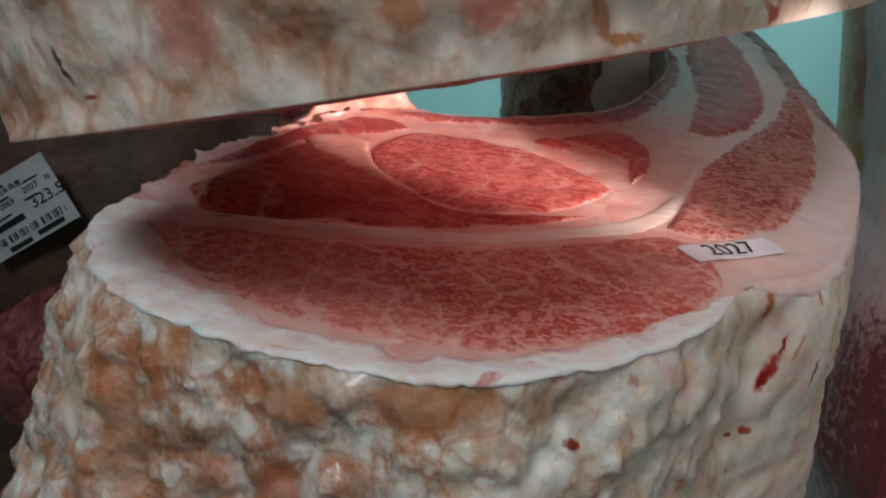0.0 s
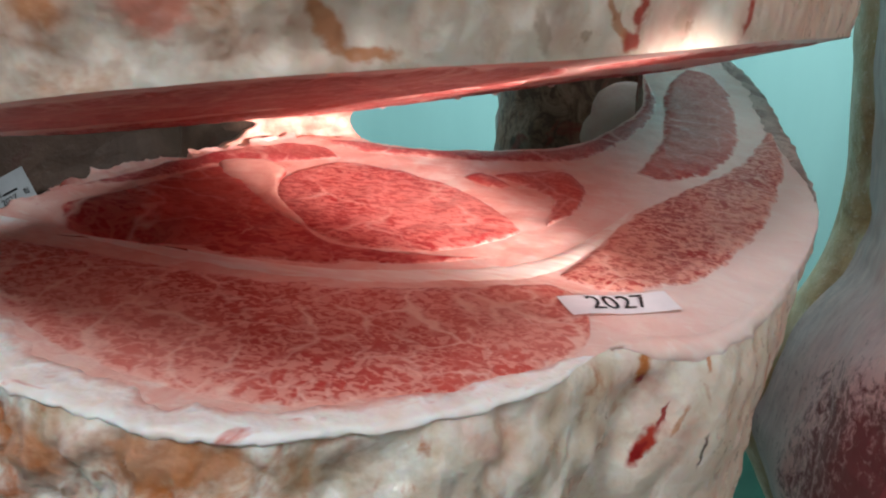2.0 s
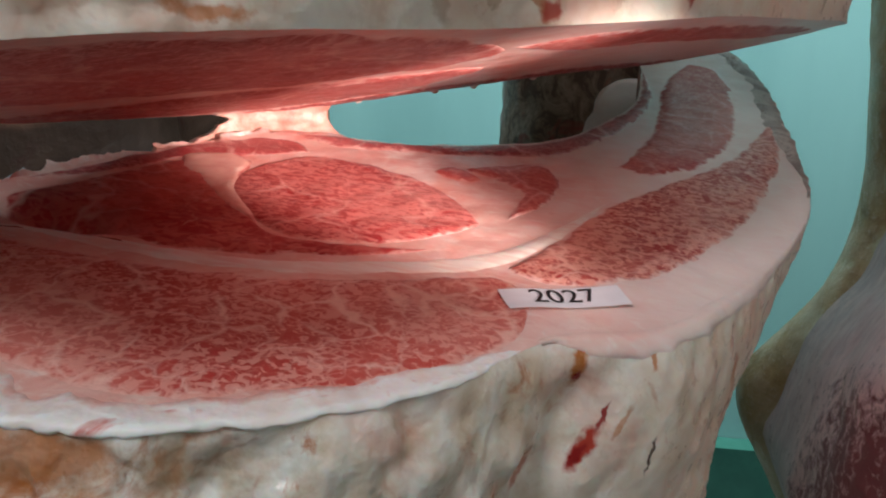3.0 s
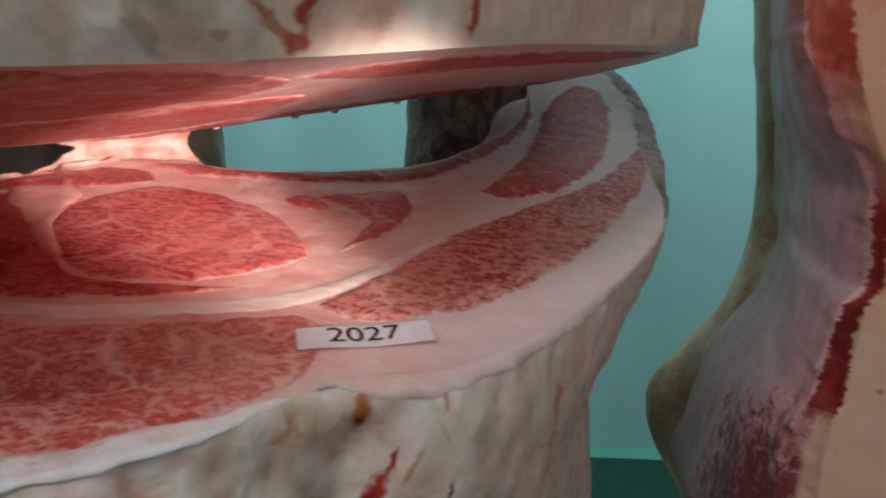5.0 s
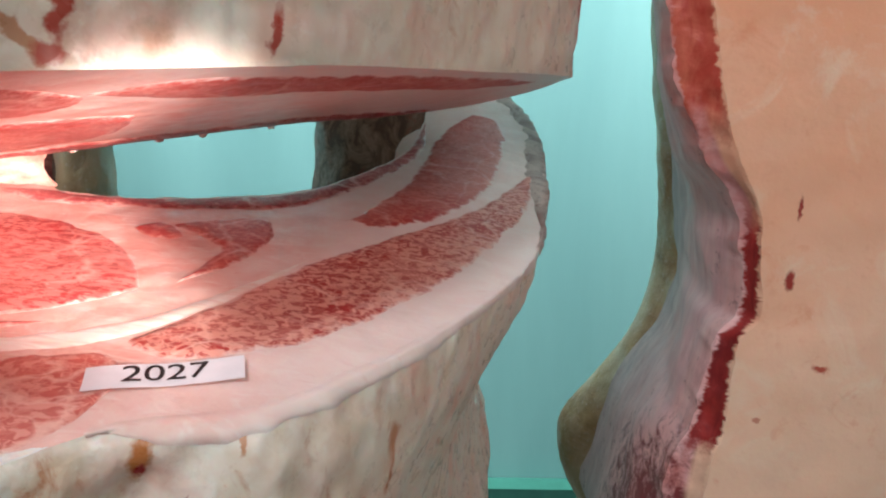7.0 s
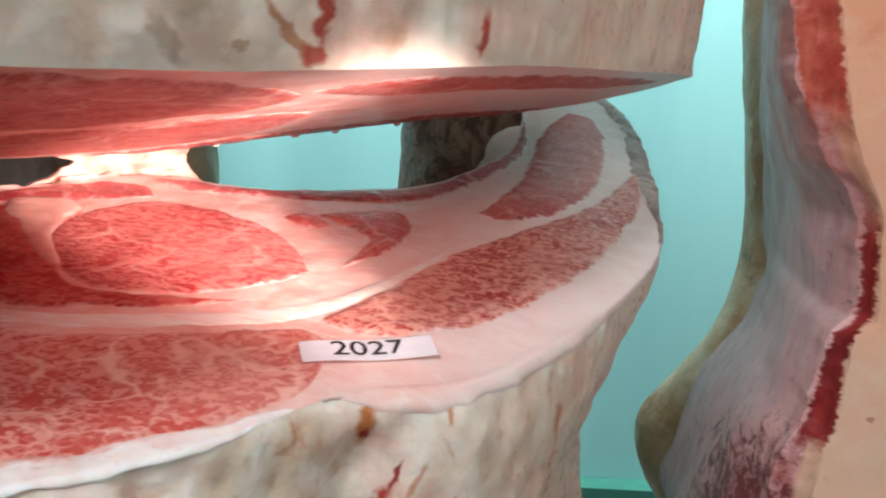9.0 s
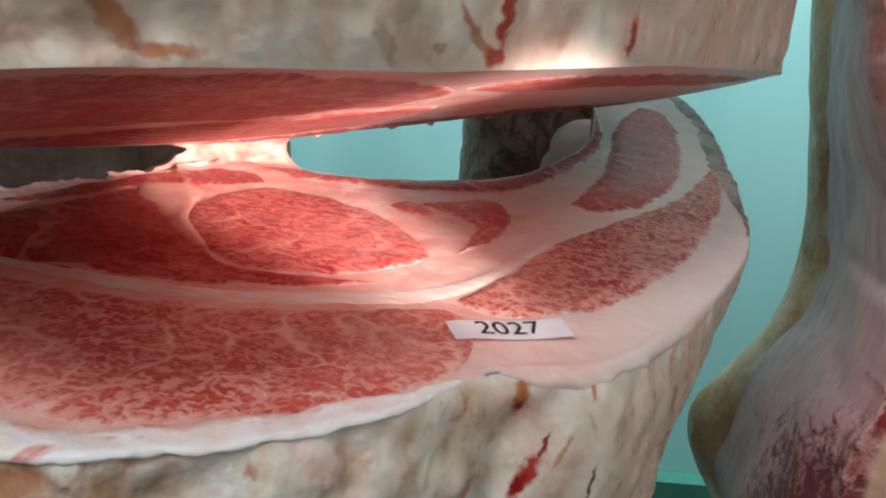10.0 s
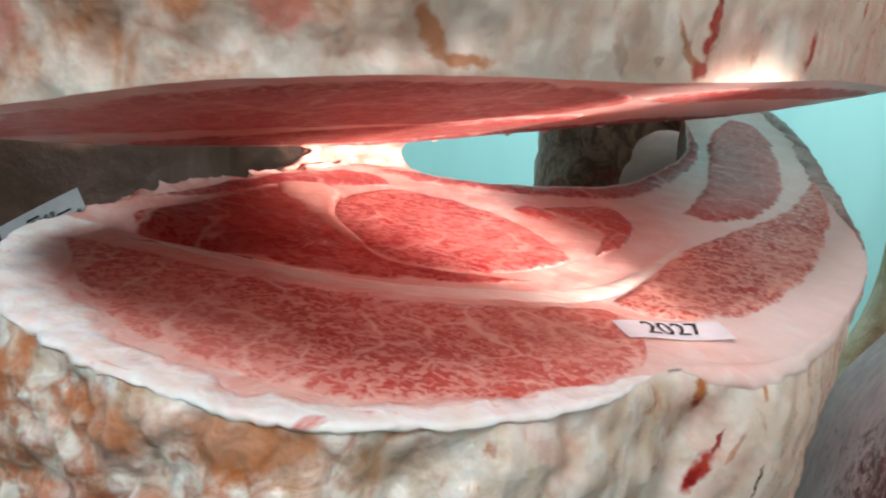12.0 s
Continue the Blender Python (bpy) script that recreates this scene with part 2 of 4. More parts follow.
M_COVER_UPPER = fat_material("fat_cover_upper", (0.74, 0.57, 0.46), (0.88, 0.81, 0.74), (0.52, 0.21, 0.09), 0.595, 0.76, 32.0, 0.34, 0.6, 0.05, UPPER_MARKS)
M_RIND = fat_material("fat_rind", (0.88, 0.78, 0.74), (0.93, 0.93, 0.94), (0.62, 0.14, 0.11), 0.64, 0.76, 60.0, 0.42, 0.25, 0.0, (), 0.5, True)
M_YELLOW = fat_material("yellow_fat", (0.52, 0.35, 0.18), (0.6, 0.47, 0.32), (0.3, 0.18, 0.09), 0.55, 0.75, 16.0, 0.45, 0.1)
M_FRONT = muscle_material("muscle_front", (0.56, 0.085, 0.068), (0.46, 0.05, 0.042), (0.86, 0.45, 0.38), 210.0, 30.0, 1.2, 10.0, 0.035, 0.505, 0.6, 0.32)
M_EYE = muscle_material("muscle_eye", (0.44, 0.016, 0.022), (0.34, 0.009, 0.015), (0.84, 0.33, 0.29), 135.0, 16.0, 2.1, 20.0, -0.02, 0.485, 0.62, 0.34)
M_INNER = muscle_material("muscle_inner", (0.46, 0.026, 0.028), (0.38, 0.016, 0.02), (0.74, 0.24, 0.2), 100.0, 20.0, 1.5, 20.0, 0.0, 0.5, 0.5, 0.4)
M_SIDE = muscle_material("muscle_side", (0.48, 0.04, 0.032), (0.38, 0.022, 0.022), (0.86, 0.46, 0.38), 165.0, 22.0, 1.35, -45.0, 0.0, 0.5, 0.75, 0.35)
M_END = muscle_material("muscle_end", (0.50, 0.045, 0.042), (0.4, 0.026, 0.028), (0.82, 0.36, 0.3), 140.0, 14.0, 1.6, -60.0, -0.02, 0.56, 0.45, 0.35)
M_LEAN = muscle_material("muscle_lean", (0.42, 0.03, 0.035), (0.3, 0.015, 0.022), (0.75, 0.3, 0.28), 160.0, 12.0, 3.0, -10.0, -0.02, 0.59, 0.7, 0.2)
M_UNDER = muscle_material("muscle_under", (0.48, 0.06, 0.052), (0.4, 0.04, 0.04), (0.78, 0.36, 0.32), 200.0, 14.0, 3.0, -30.0, -0.02, 0.56, 0.7, 0.25)

_n = Nodes("sinew")
_b = _n.add("ShaderNodeAttribute")
_b.attribute_name = "border"
_c = _n.mix(_n.span(_n.noise(50.0, 4.0, 0.6, 0.8, _n.stretch((0.7, 3.5, 1), (0, 0, -0.3))), 0.4, 0.66), (0.92, 0.84, 0.79), (0.84, 0.6, 0.54))
_c = _n.mix(_n.span(_n.math("ADD", _b.outputs["Fac"], _n.math("MULTIPLY", _n.math("SUBTRACT", _n.noise(90.0, 4.0), 0.5), 0.9)), 0.15, 0.45), face_fat_tone(_n), _c)
M_SINEW = _n.done(_c, 0.32, _n.noise(120.0, 4.0), 0.3, 0.001, 0.3)
_n = Nodes("wedge_fat")
_b = _n.add("ShaderNodeAttribute")
_b.attribute_name = "border"
_c = _n.mix(_n.span(_n.noise(60.0, 4.0, 0.6, 0.8), 0.4, 0.66), (0.82, 0.52, 0.44), (0.74, 0.36, 0.3))
_c = _n.mix(_n.span(_n.math("ADD", _b.outputs["Fac"], _n.math("MULTIPLY", _n.math("SUBTRACT", _n.noise(110.0, 5.0), 0.5), 1.6)), 0.2, 0.7), (0.5, 0.06, 0.05), _c)
M_WEDGE = _n.done(_c, 0.34, _n.noise(130.0, 4.0), 0.3, 0.001, 0.25)
# Dark brown crust; the grey is the upper quarter's shade put into the colour.
_n = Nodes("crust_and_shade")
_c = _n.mix(_n.span(_n.noise(55.0, 6.0, 0.7, 0.8, _n.stretch((1, 0.5, 1))), 0.38, 0.62), (0.62, 0.5, 0.46), (0.3, 0.2, 0.18))
_c = _n.mix(_n.span(_n.noise(130.0, 5.0, 0.7, 0.5), 0.55, 0.68, 0.0, 0.8), _c, (0.16, 0.05, 0.04))
M_CRUST = _n.done(_c, 0.5, _n.noise(140.0, 5.0), 0.6, 0.002)
_n = Nodes("blood")
M_BLOOD = _n.done(_n.mix(_n.span(_n.noise(140.0, 4.0), 0.4, 0.65), (0.34, 0.012, 0.01), (0.5, 0.1, 0.06)), 0.25, _n.noise(200.0), 0.3, 0.001)


def tan_tone(n):
    """Smooth tan fat: orange-pink above, paler and creamier below."""
    z = n.add("ShaderNodeSeparateXYZ", Vector=n.place).outputs[2]
    level = n.math("ADD", z, n.math("MULTIPLY", n.noise(9.0, 4.0, 0.6, 0.6), 0.5))
    tone = n.mix(n.span(level, 1.15, 1.5), (0.89, 0.58, 0.43), (0.84, 0.39, 0.24))
    tone = n.mix(n.span(n.noise(13.0, 5.0, 0.6, 0.8), 0.54, 0.68, 0.0, 0.6), tone, (0.88, 0.7, 0.56))
    tone = n.mix(n.span(n.noise(22.0, 5.0, 0.65, 1.0), 0.6, 0.74, 0.0, 0.55), tone, (0.74, 0.27, 0.15))
    return n.mix(n.span(n.noise(60.0, 5.0, 0.7), 0.58, 0.74, 0.0, 0.3), tone, (0.72, 0.3, 0.2))


def membrane_tone(n):
    """Dried membrane: lavender-pink, greyer to the rear edge, torn open to dark meat low down."""
    axes = n.add("ShaderNodeSeparateXYZ", Vector=n.place)
    grain = n.span(n.noise(14.0, 5.0, 0.65, 0.8, n.stretch((1, 1, 0.4))), 0.36, 0.66)
    tone = n.mix(grain, (0.72, 0.43, 0.46), (0.82, 0.47, 0.47))
    grey = n.math("ADD", axes.outputs[1], n.math("MULTIPLY", n.noise(18.0, 4.0), 0.1))
    tone = n.mix(n.span(grey, 0.88, 1.06, 0.0, 0.75), tone, (0.36, 0.33, 0.35))
    tone = n.mix(n.span(n.noise(34.0, 6.0, 0.7, 0.6), 0.56, 0.72, 0.0, 0.35), tone, (0.36, 0.27, 0.3))
    fibre = n.noise(90.0, 4.0, 0.65, 0.4, n.stretch((1, 1, 0.12), (0.35, 0, 0)))
    tone = n.mix(n.span(fibre, 0.5, 0.66, 0.0, 0.45), tone, (0.84, 0.6, 0.57))
    tone = n.mix(n.span(fibre, 0.46, 0.34, 0.0, 0.35), tone, (0.5, 0.24, 0.25))
    ruddy = n.math("ADD", n.noise(30.0, 4.0, 0.6), n.span(axes.outputs[2], 1.02, 1.25, 0.0, 0.3))
    ruddy = n.math("SUBTRACT", ruddy, n.span(axes.outputs[1], 0.61, 0.80, 0.0, 0.55))
    tone = n.mix(n.span(ruddy, 0.44, 0.72, 0.0, 0.8), tone, (0.58, 0.16, 0.13))
    torn = n.math("ADD", n.span(axes.outputs[2], 0.80, 0.91, 0.32, 0.0), n.noise(70.0, 6.0, 0.72, 0.5))
    torn = n.math("SUBTRACT", torn, n.span(axes.outputs[1], 0.66, 0.88, 0.0, 0.3))
    return n.mix(n.span(torn, 0.58, 0.76, 0.0, 0.92), tone, (0.17, 0.015, 0.022))


_n = Nodes("fat_cover_tan")
_c = tan_tone(_n)
for _place, _reach, _lean, _color, _strength in (((0.538, 0.57, 1.082), (0.0022, 0.12, 0.012), 0, DEEP_RED, 0.95), ((0.536, 0.57, 1.025), (0.0045, 0.12, 0.010), 0, DEEP_RED, 0.95),
                                                 ((0.565, 0.56, 0.955), (0.008, 0.12, 0.0035), 15, RED, 0.9), ((0.52, 0.59, 0.91), (0.004, 0.12, 0.003), 0, RED, 0.6)):
    _c = _n.mix(_n.mark(_place, _reach, _lean, _strength), _c, _color)
M_COVER_SMOOTH = _n.done(_c, _n.span(_n.noise(90.0), 0.3, 0.7, 0.34, 0.55), _n.noise(45.0, 5.0, 0.6), 0.25, 0.004, 0.25)
_n = Nodes("membrane")
M_MEMBRANE = _n.done(membrane_tone(_n), 0.48, _n.noise(28.0, 4.0, 0.55), 0.3, 0.004, 0.1)
_n = Nodes("dried_seam")
_i, _s = _n.add("ShaderNodeAttribute"), _n.add("ShaderNodeAttribute")
_i.attribute_name, _s.attribute_name = "inside", "across"
_x = _n.add("ShaderNodeSeparateXYZ", Vector=_n.place)
_g = _n.span(_n.noise(55.0, 5.0, 0.65, 0.5, _n.stretch((1, 1, 0.35))), 0.4, 0.66)
_c = _n.mix(_n.span(_n.math("ADD", _x.outputs[2], _n.math("MULTIPLY", _n.noise(20.0), 0.1)), 1.1, 1.2), _n.mix(_g, (0.2, 0.01, 0.013), (0.4, 0.03, 0.028)), _n.mix(_g, (0.46, 0.05, 0.032), (0.6, 0.14, 0.085)))
_teeth = _n.math("MULTIPLY", _n.math("SUBTRACT", _n.noise(75.0, 5.0, 0.7, 0.6, _n.stretch((0.45, 0.45, 1.4))), 0.5), 2.4)
_edge = _n.math("ADD", _i.outputs["Fac"], _teeth)
_h = _n.math("ADD", _x.outputs[2], _n.math("MULTIPLY", _n.math("SUBTRACT", _n.noise(60.0, 5.0, 0.7), 0.5), 0.06))
_bare = _n.math("MAXIMUM", _n.span(_h, 1.125, 1.165, 0.15, 1.0), _n.math("MULTIPLY", _n.span(_h, 1.06, 1.09, 1.0, 0.15), _n.span(_h, 0.868, 0.888)))
_c = _n.mix(_n.math("MULTIPLY", _n.span(_edge, -0.08, 0.2), _bare), _n.mix(_n.span(_s.outputs["Fac"], 0.42, 0.58), membrane_tone(_n), tan_tone(_n)), _c)
M_SEAM = _n.done(_c, 0.45, _n.noise(160.0), 0.4, 0.0015)
_n = Nodes("dark_meat")
_c = _n.mix(_n.span(_n.noise(40.0, 6.0, 0.7, 1.0), 0.42, 0.62), (0.16, 0.025, 0.03), (0.4, 0.14, 0.12))
M_DARK = _n.done(_c, 0.38, _n.noise(55.0, 5.0), 0.7, 0.005)
_n = Nodes("brown_carcass")
_c = _n.mix(_n.span(_n.noise(11.0, 6.0, 0.65, 0.9), 0.38, 0.64), (0.075, 0.04, 0.026), (0.14, 0.08, 0.055))
_c = _n.mix(_n.span(_n.noise(20.0, 5.0, 0.6, 1.2), 0.58, 0.72, 0.0, 0.8), _c, (0.1, 0.03, 0.025))
M_BROWN = _n.done(_c, 0.55, _n.noise(40.0, 6.0), 0.6, 0.006)
_n = Nodes("rib_cavity")
_c = _n.mix(_n.span(_n.noise(26.0, 6.0, 0.7, 1.4), 0.42, 0.6), (0.14, 0.075, 0.05), (0.42, 0.28, 0.21))
_c = _n.mix(_n.span(_n.noise(17.0, 3.0, 0.6, 1.0), 0.56, 0.66, 0.0, 0.9), _c, (0.34, 0.07, 0.05))
M_CAVITY = _n.done(_c, 0.35, _n.noise(35.0, 3.0), 0.5, 0.006)
_n = Nodes("bone")
M_BONE = _n.done(_n.mix(_n.span(_n.noise(60.0, 5.0), 0.4, 0.65), (0.72, 0.48, 0.4), (0.66, 0.24, 0.19)), 0.4, _n.noise(120.0, 5.0), 0.5, 0.003, 0.3)
_n = Nodes("paper")
M_PAPER = _n.done(_n.mix(_n.span(_n.noise(60.0), 0.4, 0.7), (0.8, 0.8, 0.86), (0.72, 0.72, 0.78)), 0.5, _n.noise(80.0), 0.1, 0.001)
# Greyer than the tag's paper: the shade on the label is put into its colour.
_n = Nodes("shaded_label_paper")
M_SLIP = _n.done(_n.mix(_n.span(_n.noise(40.0), 0.4, 0.7), (0.6, 0.62, 0.66), (0.5, 0.52, 0.56)), 0.5, _n.noise(80.0), 0.1, 0.001)
_n = Nodes("ink")
M_INK = _n.done((0.015, 0.015, 0.018), 0.5)
_n = Nodes("teal_wall_paint")
_c = _n.mix(_n.span(_n.noise(1.6, 5.0, 0.6, 0.3, _n.stretch((3.0, 1, 0.6))), 0.35, 0.68), (0.235, 0.47, 0.475), (0.275, 0.53, 0.53))
M_WALL = _n.done(_c, 0.4, _n.noise(300.0), 0.08, 0.001)
_n = Nodes("green_kerb_paint")
M_KERB = _n.done(_n.mix(_n.span(_n.noise(20.0, 5.0), 0.4, 0.7), (0.02, 0.11, 0.085), (0.03, 0.14, 0.11)), 0.45, _n.noise(150.0), 0.2, 0.001)
_n = Nodes("concrete_floor")
M_FLOOR = _n.done(_n.mix(_n.span(_n.noise(5.0, 6.0), 0.35, 0.7), (0.1, 0.14, 0.13), (0.16, 0.2, 0.18)), 0.35, _n.noise(90.0, 5.0), 0.3, 0.002)
_n = Nodes("cold_room_panel")
M_PANEL = _n.done(_n.mix(_n.span(_n.noise(3.0, 5.0), 0.35, 0.7), (0.6, 0.64, 0.63), (0.66, 0.7, 0.69)), 0.5, _n.noise(200.0), 0.1, 0.001)
_n = Nodes("steel")
M_STEEL = _n.done(_n.mix(_n.span(_n.noise(40.0), 0.4, 0.7), (0.45, 0.46, 0.47), (0.35, 0.36, 0.37)), 0.35)
_n.bsdf.inputs["Metallic"].default_value = 1.0


# ---- building blocks ----
def part(name, bm, material, parent=None, label=""):
    """One mesh object from a bmesh or from (vertices, faces), under a thing."""
    mesh = bpy.data.meshes.new(name)
    if isinstance(bm, tuple):
        mesh.from_pydata([tuple(v) for v in bm[0]], [], bm[1])
    else:
        bm.to_mesh(mesh)
        bm.free()
    mesh.update()
    for p in mesh.polygons:
        p.use_smooth = True
    mesh.materials.append(material)
    ob = new(name, mesh)
    if parent is not None:
        ob.parent = parent
        ob.matrix_parent_inverse = parent.matrix_world.inverted()
    if label:
        ob["label"] = label
    return ob


def thing(name, place, label, category, group=""):
    ob = new(name)
    ob.empty_display_size = 0.02
    ob.matrix_world = pose(*place)
    return tagged(ob, label, category, group)


def spline(points, count):
    """A smooth curve through the points, resampled to even steps."""
    p = np.array(points, float)
    p = np.vstack([2 * p[0] - p[1], p, 2 * p[-1] - p[-2]])
    fine = []
    for i in range(1, len(p) - 2):
        for s in np.linspace(0, 1, 24, endpoint=False):
            a, b, c, d = p[i - 1], p[i], p[i + 1], p[i + 2]
            fine.append(0.5 * (2 * b + (c - a) * s + (2 * a - 5 * b + 4 * c - d) * s * s + (3 * b - a - 3 * c + d) * s ** 3))
    fine = np.array(fine + [p[-2]])
    run = np.r_[0, np.cumsum(np.linalg.norm(np.diff(fine, axis=0), axis=1))]
    at = np.linspace(0, run[-1], count)
    return np.stack([np.interp(at, run, fine[:, k]) for k in range(fine.shape[1])], -1)


def sheet(rows, close=False, flip=False):
    """A grid of quads over rows of points."""
    h, w = len(rows), len(rows[0])
    verts = [v for row in rows for v in row]
    faces = []
    for i in range(h - 1):
        for j in range(w if close else w - 1):
            k = (j + 1) % w
            f = (i * w + j, i * w + k, (i + 1) * w + k, (i + 1) * w + j)
            faces.append(f[::-1] if flip else f)
    return verts, faces


def ramp(x, a, b):
    s = min(1.0, max(0.0, (x - a) / (b - a)))
    return s * s * (3 - 2 * s)


def lumps(p, scale, seed=0.0):
    return noise.noise(Vector(p) * scale + Vector((seed, seed * 1.7, -seed)))


def globs(p, scale):
    """Rounded clumps of fat, about -0.5 to 0.5."""
    return 0.45 - noise.voronoi(Vector(p) * scale)[0][0]


def face_grain(x, y):
    flat = 1 - math.exp(-((x - 0.153) / 0.045) ** 2 - ((y - 0.348) / 0.035) ** 2)
    return flat * (0.0009 * lumps((x, y, 0), 55) + 0.0002 * lumps((x, y, 0), 160))


def lower_height(x, y):
    """The sawn lower face: a shallow dish that climbs towards the flank and the back."""
    dent = 0.016 * math.exp(-((x + 0.106) / 0.034) ** 2 - ((y - 0.363) / 0.011) ** 2)
    return (1.0334 - 0.0769 * x + 0.0244 * y - 0.1734 * x * x - 0.0296 * x * y + 0.0857 * y * y
            - 0.7088 * x ** 3 + 0.0698 * y ** 3 + 0.6722 * x * x * y) - dent


def upper_height(x, y):
    sag = 0.0042 * (1 - ramp(y, 0.33, 0.6) * (1 - ramp(x, 0.15, 0.3)))
    return 1.1571 + 0.1187 * x - 0.058 * y + 0.09 * x * x + 0.0355 * x * y - sag


# ---- cold room ----
def slab(name, lo, hi, material):
    bm = bmesh.new()
    bmesh.ops.create_cube(bm, size=1)
    for v in bm.verts:
        v.co = [(lo[k] + hi[k]) / 2 + v.co[k] * (hi[k] - lo[k]) for k in range(3)]
    ob = part(name, bm, material)
    for p in ob.data.polygons:
        p.use_smooth = False
    return tagged(ob, kind="structure")


tagged(slab("floor", (-2.6, -2.4, -0.1), (2.8, 1.9, 0.0), M_FLOOR), "grey-green wet concrete floor of a cold room", "floor")
tagged(slab("ceiling", (-2.6, -2.4, 2.75), (2.8, 1.9, 2.85), M_PANEL), "pale insulated cold room ceiling", "ceiling")
tagged(slab("wall_north", (-2.6, 1.75, 0.0), (2.8, 1.9, 2.75), M_WALL), "teal painted cold room wall behind the carcasses", "wall")
tagged(slab("wall_south", (-2.6, -2.4, 0.0), (2.8, -2.25, 2.75), M_PANEL), "pale panelled cold room wall", "wall")
tagged(slab("wall_west", (-2.6, -2.25, 0.0), (-2.45, 1.75, 2.75), M_PANEL), "pale panelled cold room wall", "wall")
tagged(slab("wall_east", (2.65, -2.25, 0.0), (2.8, 1.75, 2.75), M_PANEL), "pale panelled cold room wall", "wall")
tagged(slab("baseboard", (-2.45, 1.69, 0.0), (2.65, 1.748, 0.225), M_KERB), "dark green painted kerb at the foot of the wall", "kerb")
tagged(slab("overhead_rail", (-2.45, 0.52, 2.45), (2.65, 0.56, 2.53), M_STEEL), "steel overhead rail for hanging carcasses", "rail")
tagged(slab("overhead_rail_rear", (-2.45, 1.22, 2.45), (2.65, 1.26, 2.53), M_STEEL), "steel overhead rail for hanging carcasses", "rail")

# ---- the sawn forequarter ----
beef = thing("beef_carcass", (0.05, 0.42, 1.0), "hanging marbled beef carcass half sawn open between two ribs", "meat", "hanging beef carcasses")

OUTER = spline([(-0.172, 0.345), (-0.174, 0.322), (-0.166, 0.297), (-0.150, 0.272), (-0.127, 0.249), (-0.088, 0.228), (-0.053, 0.214), (-0.02, 0.207),
                (0.015, 0.204), (0.056, 0.219), (0.088, 0.238), (0.120, 0.266), (0.141, 0.296), (0.158, 0.313), (0.182, 0.325), (0.208, 0.345), (0.257, 0.416),
                (0.300, 0.491), (0.334, 0.569), (0.354, 0.668), (0.361, 0.735), (0.366, 0.835), (0.344, 0.930), (0.297, 0.974)], 420)
INNER = spline([(-0.172, 0.345), (-0.166, 0.395), (-0.146, 0.452), (-0.119, 0.505), (-0.085, 0.560), (-0.045, 0.585), (0.02, 0.580), (0.066, 0.590),
                (0.10, 0.602), (0.15, 0.628), (0.205, 0.698), (0.234, 0.765), (0.241, 0.84), (0.25, 0.91), (0.297, 0.974)], 420)


def ragged(line, amount, seed):
    out = []
    for x, y in line:
        k = amount * (1.6 - 1.2 * ramp(x, -0.05, 0.15))
        out.append((x + k * lumps((x, y, 0), 70, seed) + 0.5 * k * lumps((x, y, 0), 210, seed), y + k * lumps((x, y, 3), 70, seed) + 0.5 * k * lumps((x, y, 5), 210, seed)))
    return np.array(out)


OUTER, INNER = ragged(OUTER, 0.0022, 1.0), ragged(INNER, 0.004, 4.0)
INNER[0], INNER[-1] = OUTER[0], OUTER[-1]


def normals(line):
    d = np.gradient(line, axis=0)
    d /= np.linalg.norm(d, axis=1)[:, None] + 1e-9
    n = np.stack([d[:, 1], -d[:, 0]], -1)
    k = np.ones(15) / 15
    n = np.stack([np.convolve(np.pad(n[:, i], 7, mode="edge"), k, "valid") for i in range(2)], -1)
    return n / (np.linalg.norm(n, axis=1)[:, None] + 1e-9)


def smoothed(line, reach=14):
    padded = np.pad(np.array(line), ((reach, reach), (0, 0)), mode="edge")
    return np.array([padded[i:i + 2 * reach + 1].mean(axis=0) for i in range(len(line))])


def face_rows(height, outer, inner, steps, sign):
    """A sawn face between its two edges; their ragged shape dies out a little way in."""
    rows = []
    calm_outer, calm_inner = smoothed(outer), smoothed(inner)
    for v in np.linspace(0, 1, steps):
        row = []
        for a, b, c, d in zip(outer, inner, calm_outer, calm_inner):
            x, y = c + (d - c) * v + (a - c) * (1 - v) ** 10 + (b - d) * v ** 10
            calm = ramp(v, 0, 0.014) * ramp(1 - v, 0, 0.014)
            row.append((x, y, height(x, y) + sign * calm * face_grain(x, y)))
        rows.append(row)
    return rows


part("cut_face", sheet(face_rows(lower_height, OUTER, INNER, 90, 1)), M_FACE_FAT, beef, "pinkish-white fat and sinew of the sawn face")
ON = normals(OUTER)


